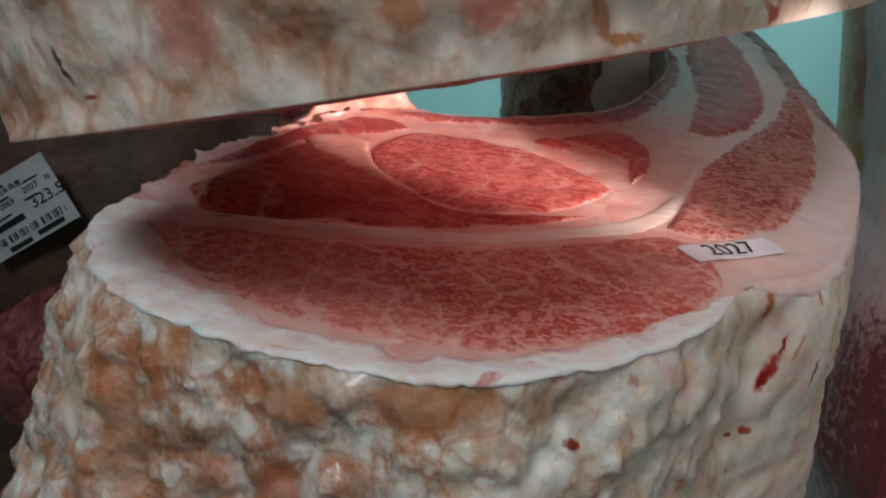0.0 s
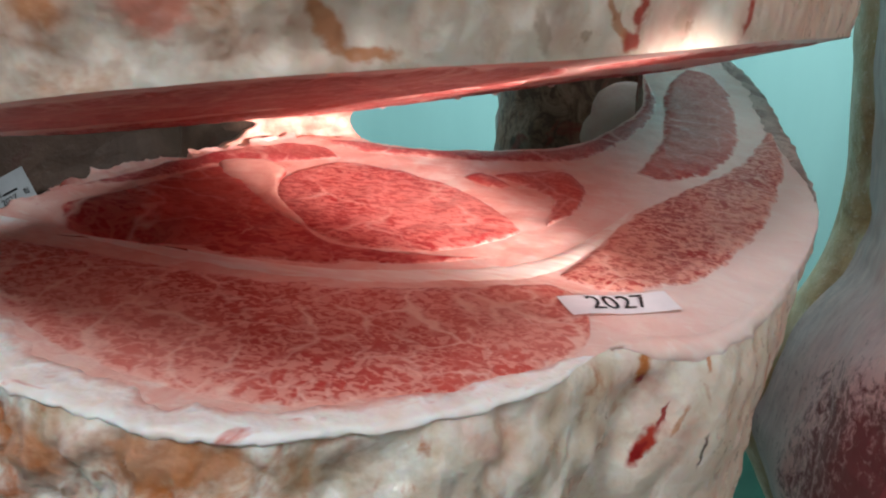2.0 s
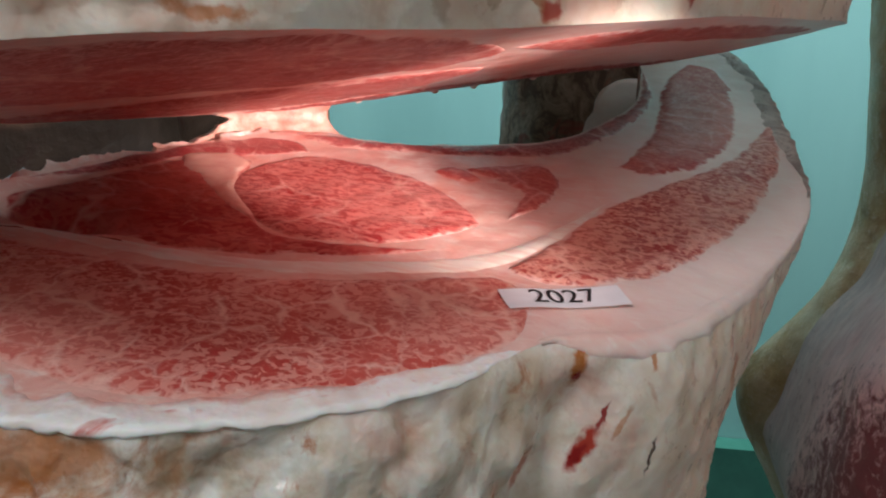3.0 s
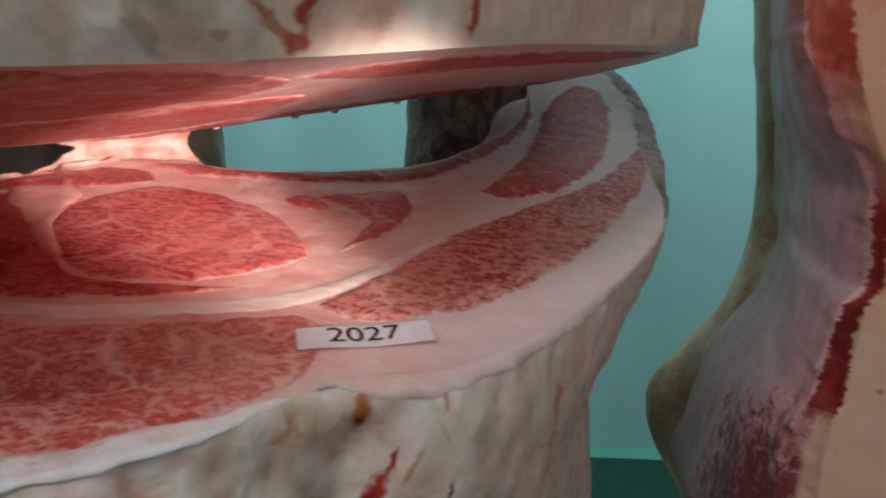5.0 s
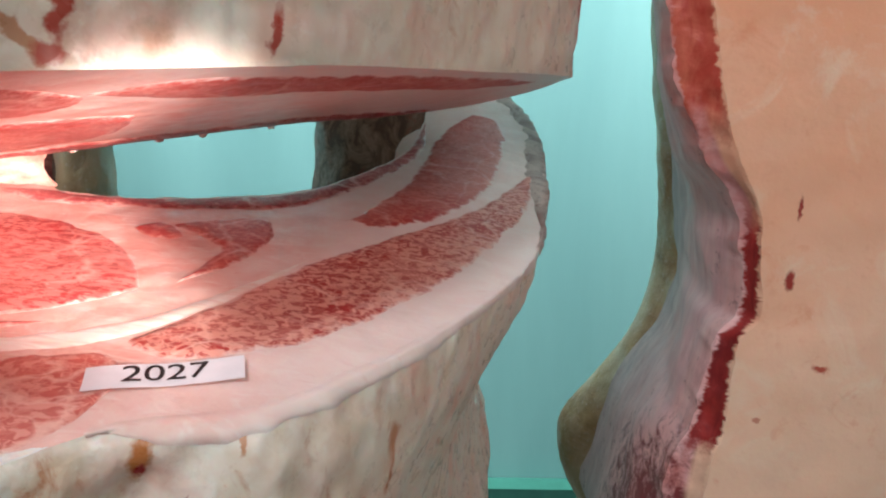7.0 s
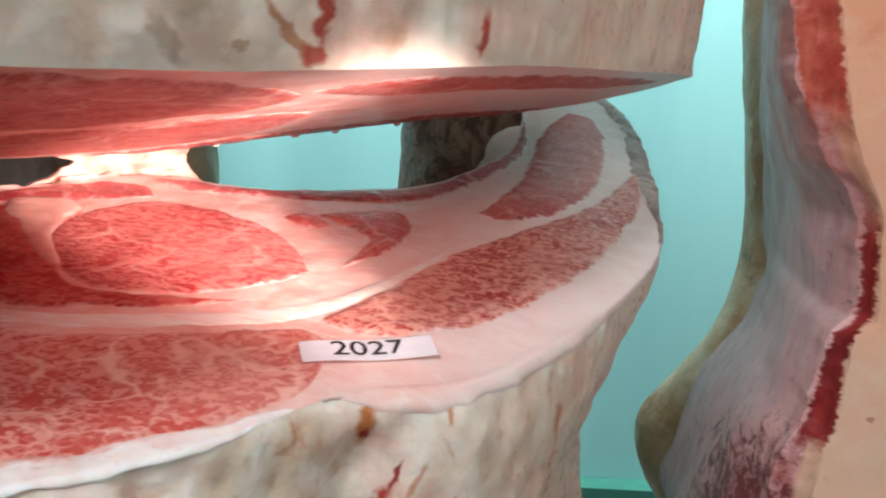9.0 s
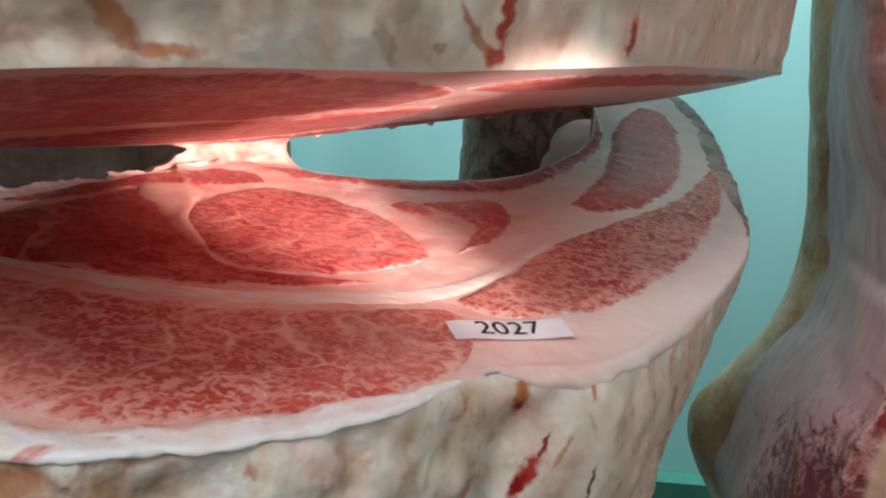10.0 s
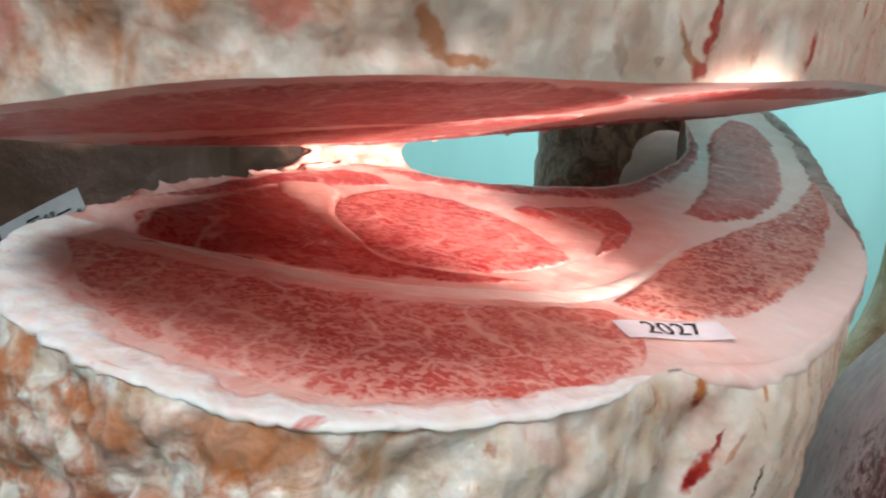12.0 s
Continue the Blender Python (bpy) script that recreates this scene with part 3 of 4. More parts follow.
def lower_side(i, d):
    """A point of the lower quarter's flank, d metres under the sawn edge."""
    x, y = OUTER[i]
    z = lower_height(x, y)
    left, flank = 1 - ramp(x, -0.17, -0.08), ramp(x, 0.15, 0.34)
    off = 0.45 * d * left + 0.006 * math.sin(min(d, 0.08) / 0.08 * math.pi) * (1 - flank)
    off -= ramp(x, 0.2, 0.36) * (0.066 * ramp(d, -0.01, 0.16) - 0.03 * ramp(d, 0.24, 0.4))
    crease = math.exp(-((x - 0.163 + 0.35 * d) / 0.012) ** 2) if y < 0.6 else 0.0
    off -= 0.010 * crease * ramp(d, 0.006, 0.03)
    off += 0.007 * (1 - math.exp(-d / 0.004)) * ramp(x, 0.11, 0.17) * (1 - 0.85 * flank)
    soft = ramp(d, 0.0, 0.012)
    rough = 1 - 0.72 * ramp(x, 0.02, 0.2)
    p = (x, y, z - d)
    off += soft * rough * (0.008 * lumps(p, 28, 2.0) + 0.009 * globs(p, 46) + 0.006 * globs(p, 105) + 0.0025 * lumps(p, 170, 3.0))
    off += soft * (1 - rough) * (1 - 0.5 * flank) * (0.004 * lumps((x, y, (z - d) * 0.6), 22, 5.0) + (1 - 0.6 * flank) * (0.0014 * lumps(p, 75, 5.5) + 0.0009 * lumps(p, 150, 6.0)))
    nx, ny = ON[i]
    return x + nx * off, y + ny * off, z - d


DEPTHS = [0, 0.0015] + [0.004 + 0.0042 * k for k in range(70)] + [0.31 + 0.02 * k for k in range(14)]
side = []
for d in DEPTHS:
    squeeze = 1 - 0.35 * ramp(d, 0.3, 0.6)
    row = []
    for i in range(len(OUTER)):
        x, y, z = lower_side(i, d)
        row.append((0.1 + (x - 0.1) * squeeze, 0.5 + (y - 0.5) * squeeze, z))
    side.append(row)
part("fat_cover", sheet(side, flip=True), M_COVER, beef, "lumpy cream fat cover with brown-orange stains")

inside = []
for d in (0, 0.004, 0.015, 0.04, 0.08, 0.14, 0.22, 0.32, 0.45, 0.58):
    squeeze = 1 - 0.35 * ramp(d, 0.3, 0.6)
    row = []
    for x, y in INNER:
        off = 0.004 * lumps((x, y, d), 40, 9.0) * ramp(d, 0, 0.02)
        row.append((0.1 + (x - 0.1) * squeeze + off, 0.5 + (y - 0.5) * squeeze + off, lower_height(x, y) - d))
    inside.append(row)
part("rib_lining", sheet(inside), M_CAVITY, beef, "dark red lining of the rib cavity")
part("underside", sheet([side[-1], [((a[0] + b[0]) / 2, (a[1] + b[1]) / 2, a[2] - 0.05) for a, b in zip(side[-1], inside[-1])], inside[-1]]), M_CAVITY, beef)

# white rind that follows the sawn edge
rim = []
EDGE = [i for i in range(len(OUTER)) if OUTER[i][1] < 0.5 and OUTER[i][0] < 0.162]
for d in (1.0, 0.6, 0.3):
    row = []
    for i in EDGE:
        x, y = OUTER[i]
        fade = 1 - ramp(x, 0.105, 0.15)
        deep = d * fade * (0.0026 + 0.0016 * lumps((x, y, 0), 60, 8.2) + 0.0022 * lumps((x, y, 0), 190, 8.2))
        p = lower_side(i, max(deep, 0.0004))
        k = 0.0018 * fade - 0.0009 if d < 1.0 else -0.0008
        row.append((p[0] + ON[i][0] * k, p[1] + ON[i][1] * k, p[2]))
    rim.append(row)
for inset, rise in ((0.0, 0.0005), (0.15, 0.0007), (0.4, 0.0006), (0.7, 0.0005), (0.9, 0.0002), (1.0, -0.0008)):
    row = []
    for i in EDGE:
        x, y = OUTER[i]
        w = inset * (0.016 + 0.012 * ramp(-x, 0.02, 0.12) - 0.006 * ramp(x, 0.1, 0.15) + 0.006 * lumps((x, y, 0), 45, 8.0) + 0.003 * lumps((x, y, 0), 120, 8.0)) * (1 - ramp(x, 0.11, 0.158))
        px, py = x - ON[i][0] * w, y - ON[i][1] * w
        row.append((px, py, lower_height(px, py) + rise + face_grain(px, py) * ramp(w, 0, 0.005) - 0.0012 * ramp(x, 0.125, 0.152) + 0.0007 * max(0, lumps((px, py, 0), 90, 8.5)) * (1.1 - inset) * (1 - ramp(x, 0.11, 0.15))))
    rim.append(row)
rind = part("fat_rind", sheet(rim), M_RIND, beef, "bright white fat along the sawn edge")
rind.data.attributes.new("border", "FLOAT", "POINT").data.foreach_set("value", [k for k in (1, 1, 1, 1, 0.9, 0.7, 0.4, 0.15, 0) for _ in EDGE])
rim = []
EDGE = [i for i in range(len(OUTER)) if OUTER[i][0] > 0.145 and OUTER[i][1] < 0.75]
for d in (1.0, 0.75, 0.5, 0.3, 0.15, 0.05):
    row = []
    for i in EDGE:
        x, y = OUTER[i]
        deep = d * (0.009 + 0.004 * lumps((x, y, 0), 30, 8.2) + 0.002 * lumps((x, y, 0), 110, 8.2)) * ramp(x, 0.145, 0.17)
        p = lower_side(i, max(deep, 0.0004))
        k = 0.0009 * (1 - d) if d < 1.0 else -0.0012
        row.append((p[0] + ON[i][0] * k, p[1] + ON[i][1] * k, p[2]))
    rim.append(row)
rim.append([(x - ON[i][0] * 0.002, y - ON[i][1] * 0.002, lower_height(x, y) + 0.0006) for i, (x, y) in ((i, OUTER[i]) for i in EDGE)])
rim.append([(x - ON[i][0] * 0.007, y - ON[i][1] * 0.007, lower_height(x, y) - 0.0008) for i, (x, y) in ((i, OUTER[i]) for i in EDGE)])
part("shoulder_fat", sheet(rim), M_FACE_FAT, beef, "pink-white fat rounding over the flank's edge")
# Torn crust along the flank's edge, with a painted band of grey shade.
rim = []
EDGE = [i for i in range(len(OUTER)) if OUTER[i][1] > 0.57]
for inset, rise in ((-0.12, -0.006), (-0.1, -0.002), (0.0, 0.0008), (0.3, 0.0014), (0.7, 0.001), (1.0, -0.001)):
    row = []
    for i in EDGE:
        x, y = OUTER[i]
        far = ramp(y, 0.57, 0.74)
        jag = 0.003 * lumps((x, y, 0), 120, 9.1) + 0.003 * max(0.0, lumps((x, y, 0), 45, 9.3))
        w = (inset if inset > 0 else inset * 0.25) * (0.002 + far * (0.017 + 0.010 * lumps((x, y, 0), 30, 8.7) + 0.004 * lumps((x, y, 0), 90, 8.7))) - jag * (1 - max(0.0, inset)) * (0.4 + 0.6 * far)
        px, py = x - ON[i][0] * w, y - ON[i][1] * w
        row.append((px, py, lower_height(px, py) + rise + 0.0012 * lumps((x, y, inset), 90, 9.5) * (1 - abs(inset))))
    rim.append(row)
part("shaded_crust_edge", sheet(rim), M_CRUST, beef, "dark brown dried crust on the flank's torn edge, with the upper quarter's shade painted grey")


LAYERS = [0]


def muscle(name, above, below, material, height, sign, parent, bulge=0.0006, seed=0.0, steps=18, count=110, label=""):
    """A muscle's sawn end between two curves that meet at their tips, slightly swollen."""
    LAYERS[0] += 1
    layer = 0.0010 + 0.0001 * (LAYERS[0] % 6)
    a, b = spline(above, count), spline(below, count)
    across = b - a
    wide = np.linalg.norm(across, axis=1)
    out = across / (wide[:, None] + 1e-6) * np.minimum(1, wide / 0.006)[:, None] * 0.0022
    a, b = a - out, b + out
    for line, way in ((a, 1.0), (b, -1.0)):
        for j in range(count):
            x, y = line[j]
            line[j] += way * across[j] / (wide[j] + 1e-6) * min(1.0, wide[j] / 0.03) * (0.0032 * lumps((x, y, 1), 42, seed + way) + 0.0016 * lumps((x, y, 2), 115, seed + way))
    run = np.r_[0, np.cumsum(np.linalg.norm(np.diff((a + b) / 2, axis=0), axis=1))]
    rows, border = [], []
    for v in np.linspace(0, 1, steps):
        row = []
        for j in range(count):
            p = a[j] + (b[j] - a[j]) * v
            x, y = p[0], p[1]
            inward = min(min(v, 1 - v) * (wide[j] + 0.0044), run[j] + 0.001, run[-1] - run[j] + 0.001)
            swell = bulge * min(1, inward / 0.012)
            swell += 0.0004 * abs(lumps((x, y, 0), 240, seed)) * min(1, inward / 0.004)
            row.append((x, y, height(x, y) + sign * (face_grain(x, y) + layer * min(1, inward / 0.006) - 0.0006 + swell)))
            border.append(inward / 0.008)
        rows.append(row)
    ob = part(name, sheet(rows, flip=sign < 0), material, parent, label)
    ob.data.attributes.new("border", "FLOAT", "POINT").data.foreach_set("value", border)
    return ob


muscle("front_muscle", [(-0.153, 0.322), (-0.127, 0.326), (-0.096, 0.325), (-0.041, 0.322), (0.02, 0.325), (0.047, 0.330), (0.085, 0.346), (0.125, 0.360), (0.141, 0.340)],
       [(-0.153, 0.322), (-0.130, 0.298), (-0.106, 0.272), (-0.08, 0.254), (-0.051, 0.240), (-0.02, 0.229), (0.018, 0.225), (0.05, 0.233), (0.085, 0.250), (0.114, 0.274), (0.137, 0.303), (0.141, 0.340)],
       M_FRONT, lower_height, 1, beef, 0.0003, label="broad rosy muscle netted with white fat", steps=26)
muscle("seam_muscle", [(-0.14, 0.336), (-0.08, 0.346), (-0.03, 0.340), (0.03, 0.342)], [(-0.14, 0.336), (-0.08, 0.341), (-0.03, 0.336), (0.03, 0.342)], M_BLOOD, lower_height, 1, beef, 0.0005, 3.0, 6)
muscle("flank_muscle", [(0.128, 0.372), (0.157, 0.428), (0.189, 0.495), (0.238, 0.56), (0.295, 0.632), (0.351, 0.738)],
       [(0.128, 0.372), (0.146, 0.362), (0.172, 0.370), (0.208, 0.400), (0.243, 0.450), (0.281, 0.518), (0.314, 0.594), (0.338, 0.66), (0.351, 0.738)],
       M_SIDE, lower_height, 1, beef, seed=5.0, label="finely speckled red and pink flank muscle")
muscle("end_muscle", [(0.196, 0.572), (0.210, 0.605), (0.236, 0.68), (0.262, 0.81), (0.295, 0.875)],
       [(0.196, 0.572), (0.225, 0.567), (0.27, 0.61), (0.309, 0.70), (0.326, 0.80), (0.322, 0.86), (0.295, 0.875)], M_END, lower_height, 1, beef, seed=6.0)
muscle("hooked_muscle", [(0.086, 0.533), (0.114, 0.552), (0.142, 0.558), (0.153, 0.525), (0.147, 0.485), (0.123, 0.442)],
       [(0.086, 0.533), (0.113, 0.516), (0.13, 0.5), (0.129, 0.48), (0.123, 0.442)], M_END, lower_height, 1, beef, seed=7.0)
muscle("eye_muscle", [(-0.055, 0.455), (-0.05, 0.492), (-0.026, 0.524), (0.017, 0.522), (0.061, 0.498), (0.092, 0.462), (0.109, 0.430)],
       [(-0.055, 0.455), (-0.047, 0.436), (-0.025, 0.406), (0.008, 0.380), (0.039, 0.379), (0.078, 0.394), (0.109, 0.430)],
       M_EYE, lower_height, 1, beef, 0.0009, 8.0, 26, label="oval rib-eye muscle with dense streaked marbling")
muscle("inner_muscle", [(-0.150, 0.375), (-0.131, 0.41), (-0.113, 0.46), (-0.092, 0.482), (-0.068, 0.456), (-0.048, 0.431), (-0.018, 0.397), (0.011, 0.375), (0.07, 0.380), (0.09, 0.385)],
       [(-0.150, 0.375), (-0.121, 0.348), (-0.071, 0.350), (-0.031, 0.344), (0.015, 0.352), (0.055, 0.364), (0.09, 0.385)], M_INNER, lower_height, 1, beef, seed=9.0)
muscle("back_muscle", [(-0.158, 0.40), (-0.138, 0.455), (-0.112, 0.508), (-0.08, 0.548), (-0.05, 0.555), (-0.03, 0.535)],
       [(-0.158, 0.40), (-0.128, 0.435), (-0.108, 0.475), (-0.092, 0.492), (-0.07, 0.505), (-0.03, 0.535)], M_LEAN, lower_height, 1, beef, seed=10.0)
muscle("rib_muscle", [(-0.06, 0.573), (-0.02, 0.578), (0.02, 0.576), (0.066, 0.586), (0.10, 0.598), (0.15, 0.623), (0.203, 0.70), (0.232, 0.765), (0.244, 0.86)],
       [(-0.06, 0.573), (-0.02, 0.557), (0.02, 0.560), (0.069, 0.566), (0.11, 0.575), (0.16, 0.597), (0.212, 0.68), (0.243, 0.76), (0.244, 0.86)], M_LEAN, lower_height, 1, beef, 0.0012, 11.0)

muscle("minor_muscle", [(0.064, 0.522), (0.075, 0.536), (0.09, 0.528), (0.101, 0.514)], [(0.064, 0.522), (0.078, 0.511), (0.092, 0.508), (0.101, 0.514)], M_INNER, lower_height, 1, beef, seed=14.0, steps=10)
muscle("fat_seam", [(-0.106, 0.487), (-0.086, 0.504), (-0.061, 0.497), (-0.055, 0.47), (-0.046, 0.443), (-0.022, 0.410), (-0.008, 0.386)],
       [(-0.106, 0.487), (-0.094, 0.462), (-0.077, 0.450), (-0.058, 0.43), (-0.034, 0.405), (-0.008, 0.386)], M_WEDGE, lower_height, 1, beef, 0.0012, 13.0, 12, label="pale wedge of fat beside the rib eye")
muscle("sinew", [(-0.135, 0.341), (-0.08, 0.347), (-0.03, 0.343), (0.02, 0.346), (0.07, 0.362), (0.115, 0.388), (0.150, 0.437), (0.195, 0.52)],
       [(-0.135, 0.341), (-0.08, 0.335), (-0.03, 0.329), (0.02, 0.332), (0.07, 0.346), (0.122, 0.372), (0.158, 0.432), (0.195, 0.52)], M_SINEW, lower_height, 1, beef, 0.0002, 12.0, 10,
       label="white band of sinew between the muscles")

# ---- upper quarter ----
U_OUTER = spline([(-0.150, 0.305), (-0.163, 0.278), (-0.160, 0.25), (-0.14, 0.225), (-0.10, 0.2), (-0.055, 0.187), (-0.005, 0.177), (0.033, 0.189), (0.06, 0.209), (0.085, 0.235), (0.108, 0.264),
                  (0.127, 0.287), (0.15, 0.308), (0.2, 0.355), (0.23, 0.39), (0.29, 0.488), (0.335, 0.565), (0.364, 0.628)], 360)
U_INNER = spline([(-0.150, 0.305), (-0.148, 0.36), (-0.138, 0.44), (-0.12, 0.52), (-0.06, 0.6), (0.02, 0.605), (0.1, 0.62), (0.15, 0.65), (0.2, 0.69), (0.27, 0.72), (0.335, 0.70), (0.364, 0.628)], 360)
U_OUTER, U_INNER = ragged(U_OUTER, 0.0014, 2.0), ragged(U_INNER, 0.004, 6.0)
U_INNER[0], U_INNER[-1] = U_OUTER[0], U_OUTER[-1]
UN = normals(U_OUTER)
part("upper_cut_face", sheet(face_rows(upper_height, U_OUTER, U_INNER, 70, -1), flip=True), M_FACE_FAT, beef, "pink sawn underside of the upper quarter")


def upper_side(i, d):
    x, y = U_OUTER[i]
    z = upper_height(x, y)
    rough = 1 - 0.7 * ramp(x, -0.02, 0.2)
    p = (x, y, z + d)
    soft = ramp(d, 0, 0.008)
    off = 0.1 * d + soft * rough * (0.005 * lumps(p, 26, 12.0) + 0.003 * globs(p, 42) + 0.0022 * globs(p, 110) + 0.0015 * lumps(p, 170, 14.0))
    off += soft * (1 - rough) * (0.003 * lumps(p, 25, 15.0) + 0.0016 * lumps(p, 80, 16.0) + 0.0008 * lumps(p, 180, 16.5))
    nx, ny = UN[i]
    return x + nx * off, y + ny * off, z + d


UP = [0, 0.0012] + [0.003 + 0.004 * k for k in range(50)] + [0.21 + 0.03 * k for k in range(14)]


def squeezed(p, d):
    s = 1 - 0.75 * ramp(d, 0.2, 0.62)
    return 0.08 + (p[0] - 0.08) * s, 0.5 + (p[1] - 0.5) * s, p[2]


wall = [[squeezed(upper_side(i, d), d) for i in range(len(U_OUTER))] for d in UP]
part("upper_fat_cover", sheet(wall), M_COVER_UPPER, beef, "cream fat cover with pink and brown patches")
back = [[squeezed((x, y, upper_height(x, y) + d), d) for x, y in U_INNER] for d in UP[::4] + [UP[-1]]]
part("upper_rib_lining", sheet(back, flip=True), M_CAVITY, beef, "dark red rib lining")
part("upper_end", sheet([wall[-1], [((a[0] + b[0]) / 2, (a[1] + b[1]) / 2, a[2] + 0.02) for a, b in zip(wall[-1], back[-1])], back[-1]], flip=True), M_COVER_UPPER, beef)

muscle("upper_front_muscle", [(-0.142, 0.27), (-0.09, 0.214), (-0.03, 0.196), (0.012, 0.194), (0.045, 0.208), (0.08, 0.243), (0.108, 0.285), (0.122, 0.33), (0.126, 0.36)],
       [(-0.142, 0.27), (-0.1, 0.29), (-0.056, 0.305), (0.012, 0.355), (0.06, 0.375), (0.1, 0.383), (0.126, 0.36)], M_UNDER, upper_height, -1, beef, seed=21.0)
muscle("upper_flank_muscle", [(0.128, 0.352), (0.175, 0.36), (0.24, 0.44), (0.295, 0.525), (0.335, 0.61)],
       [(0.128, 0.352), (0.15, 0.40), (0.21, 0.47), (0.28, 0.56), (0.335, 0.61)], M_UNDER, upper_height, -1, beef, seed=22.0)
muscle("upper_eye_muscle", [(-0.14, 0.35), (-0.11, 0.46), (-0.06, 0.53), (0.02, 0.535), (0.07, 0.50), (0.109, 0.44)],
       [(-0.14, 0.35), (-0.1, 0.345), (-0.03, 0.36), (0.04, 0.39), (0.08, 0.41), (0.109, 0.44)], M_UNDER, upper_height, -1, beef, 0.0008, 23.0)
muscle("upper_rib_muscle", [(-0.1, 0.54), (-0.05, 0.59), (0.02, 0.597), (0.1, 0.612), (0.15, 0.64), (0.2, 0.68), (0.27, 0.71)],
       [(-0.1, 0.54), (-0.05, 0.56), (0.02, 0.56), (0.1, 0.58), (0.15, 0.60), (0.2, 0.64), (0.27, 0.71)], M_LEAN, upper_height, -1, beef, 0.001, 24.0)


# ---- spine that still joins the two quarters ----
def blob(center, radius, amount, scale, seed, rows=14, cols=20):
    """A closed, lumpy ellipsoid."""
    out = []
    for i in range(rows + 1):
        th = math.pi * i / rows
        row = []
        for j in range(cols):
            ph = 2 * math.pi * j / cols
            d = Vector((math.sin(th) * math.cos(ph), math.sin(th) * math.sin(ph), math.cos(th)))
            k = 1 + amount * lumps(d, scale, seed) + amount * 0.5 * lumps(d, scale * 2.3, seed)
            row.append(tuple(center[n] + radius[n] * d[n] * k for n in range(3)))
        out.append(row)
    return sheet(out, close=True, flip=True)


def column(path, sizes, amount, scale, seed, cols=28, rows=40):
    """A lumpy upright body round a path of centres, with its half widths along x and y."""
    c, s = spline(path, rows), spline(sizes, rows)
    out = []
    for i in range(rows):
        row = []
        for j in range(cols):
            ph = 2 * math.pi * j / cols
            d = (math.cos(ph), math.sin(ph))
            p = [c[i][0] + s[i][0] * d[0], c[i][1] + s[i][1] * d[1], c[i][2]]
            k = amount * (lumps(p, scale, seed) + 0.5 * lumps(p, scale * 2.2, seed))
            row.append((p[0] + d[0] * k, p[1] + d[1] * k, p[2]))
        out.append(row)
    out.insert(0, [(c[0][0], c[0][1], c[0][2])] * cols)
    out.append([(c[-1][0], c[-1][1], c[-1][2])] * cols)
    return sheet(out, close=True)


SPINE = spline([(-0.126, 0.515), (-0.106, 0.546), (-0.078, 0.578), (-0.031, 0.606)], 60)
SPINE_OUT = -normals(SPINE)
loops = []
for t in np.linspace(0, 1, 26):
    front, rear = [], []
    for k in np.linspace(0, 1, 44):
        start = 0.34 * math.sin(math.pi * t) ** 0.7 * (1 + 0.3 * lumps((0, 0, t), 6, 31.5))
        u = start + (1 - start) * k - 0.06 * math.sin(math.pi * t) * k ** 4
        x, y = (np.interp(u * 59, range(60), SPINE[:, c]) for c in (0, 1))
        nx, ny = (np.interp(u * 59, range(60), SPINE_OUT[:, c]) for c in (0, 1))
        low, high = lower_height(x, y) - 0.006, upper_height(x, y) + 0.006
        z = low + (high - low) * t + 0.002 * lumps((x, y, t * 0.1), 90, 32.0)
        bulge = 0.004 * lumps((x, y, z), 45, 31.0) + 0.002 * lumps((x, y, z), 130, 31.0) - 0.006 * math.sin(math.pi * t)
        front.append((x - nx * bulge, y - ny * bulge, z))
        rear.append((x + nx * 0.014, y + ny * 0.014, z))
    loops.append(front + rear[::-1])
part("spine_joint", sheet(loops, close=True), M_BONE, beef, "pale uncut bone and sinew joining both quarters")

# torn frill along the back edge, and small scraps that hang from the saw cut
frill = []
BACK = [i for i in range(len(INNER)) if INNER[i][0] < -0.075 and INNER[i][1] > 0.385]
IN = normals(INNER)
for k in range(5):
    row = []
    for i in BACK:
        x, y = INNER[i]
        w = (0.0025 + 0.006 * lumps((x, y, 0), 45, 17.0) + 0.003 * lumps((x, y, 0), 110, 17.0)) * k / 4
        rise = 0.0005 + (0.0012 + 0.004 * lumps((x, y, 1), 50, 18.0) + 0.0022 * lumps((x, y, 1), 120, 18.0)) * (k / 4) ** 1.5
        px, py = x - IN[i][0] * (w - 0.003), y - IN[i][1] * (w - 0.003)
        row.append((px, py, lower_height(px, py) + max(rise, -0.001)))
    frill.append(row)
part("torn_frill", sheet(frill), M_FACE_FAT, beef, "thin torn shreds of pale fat")
for k, (x, y) in enumerate(((0.052, 0.603), (0.083, 0.608), (0.13, 0.628), (-0.01, 0.597), (0.19, 0.66))):
    r = 0.0016 + 0.001 * abs(lumps((x, y, 0), 300))
    part("flesh_tag", blob((x, y - 0.004, upper_height(x, y) - 0.0008), (r * 1.7, r, r * (0.9 + 0.3 * (k % 3))), 0.5, 1.9, 30.0 + k, 8, 10), M_RIND if k % 2 else M_LEAN, beef)

# ---- paper tag stuck to the sawn face ----
tag = thing("paper_tag", (0.155, 0.348, lower_height(0.155, 0.348)), "small white printed paper tag stuck on the cut fat", "label")
TAG = [np.array(p) for p in ((0.1255, 0.3440), (0.1325, 0.3255), (0.1865, 0.3500), (0.1810, 0.3680))]


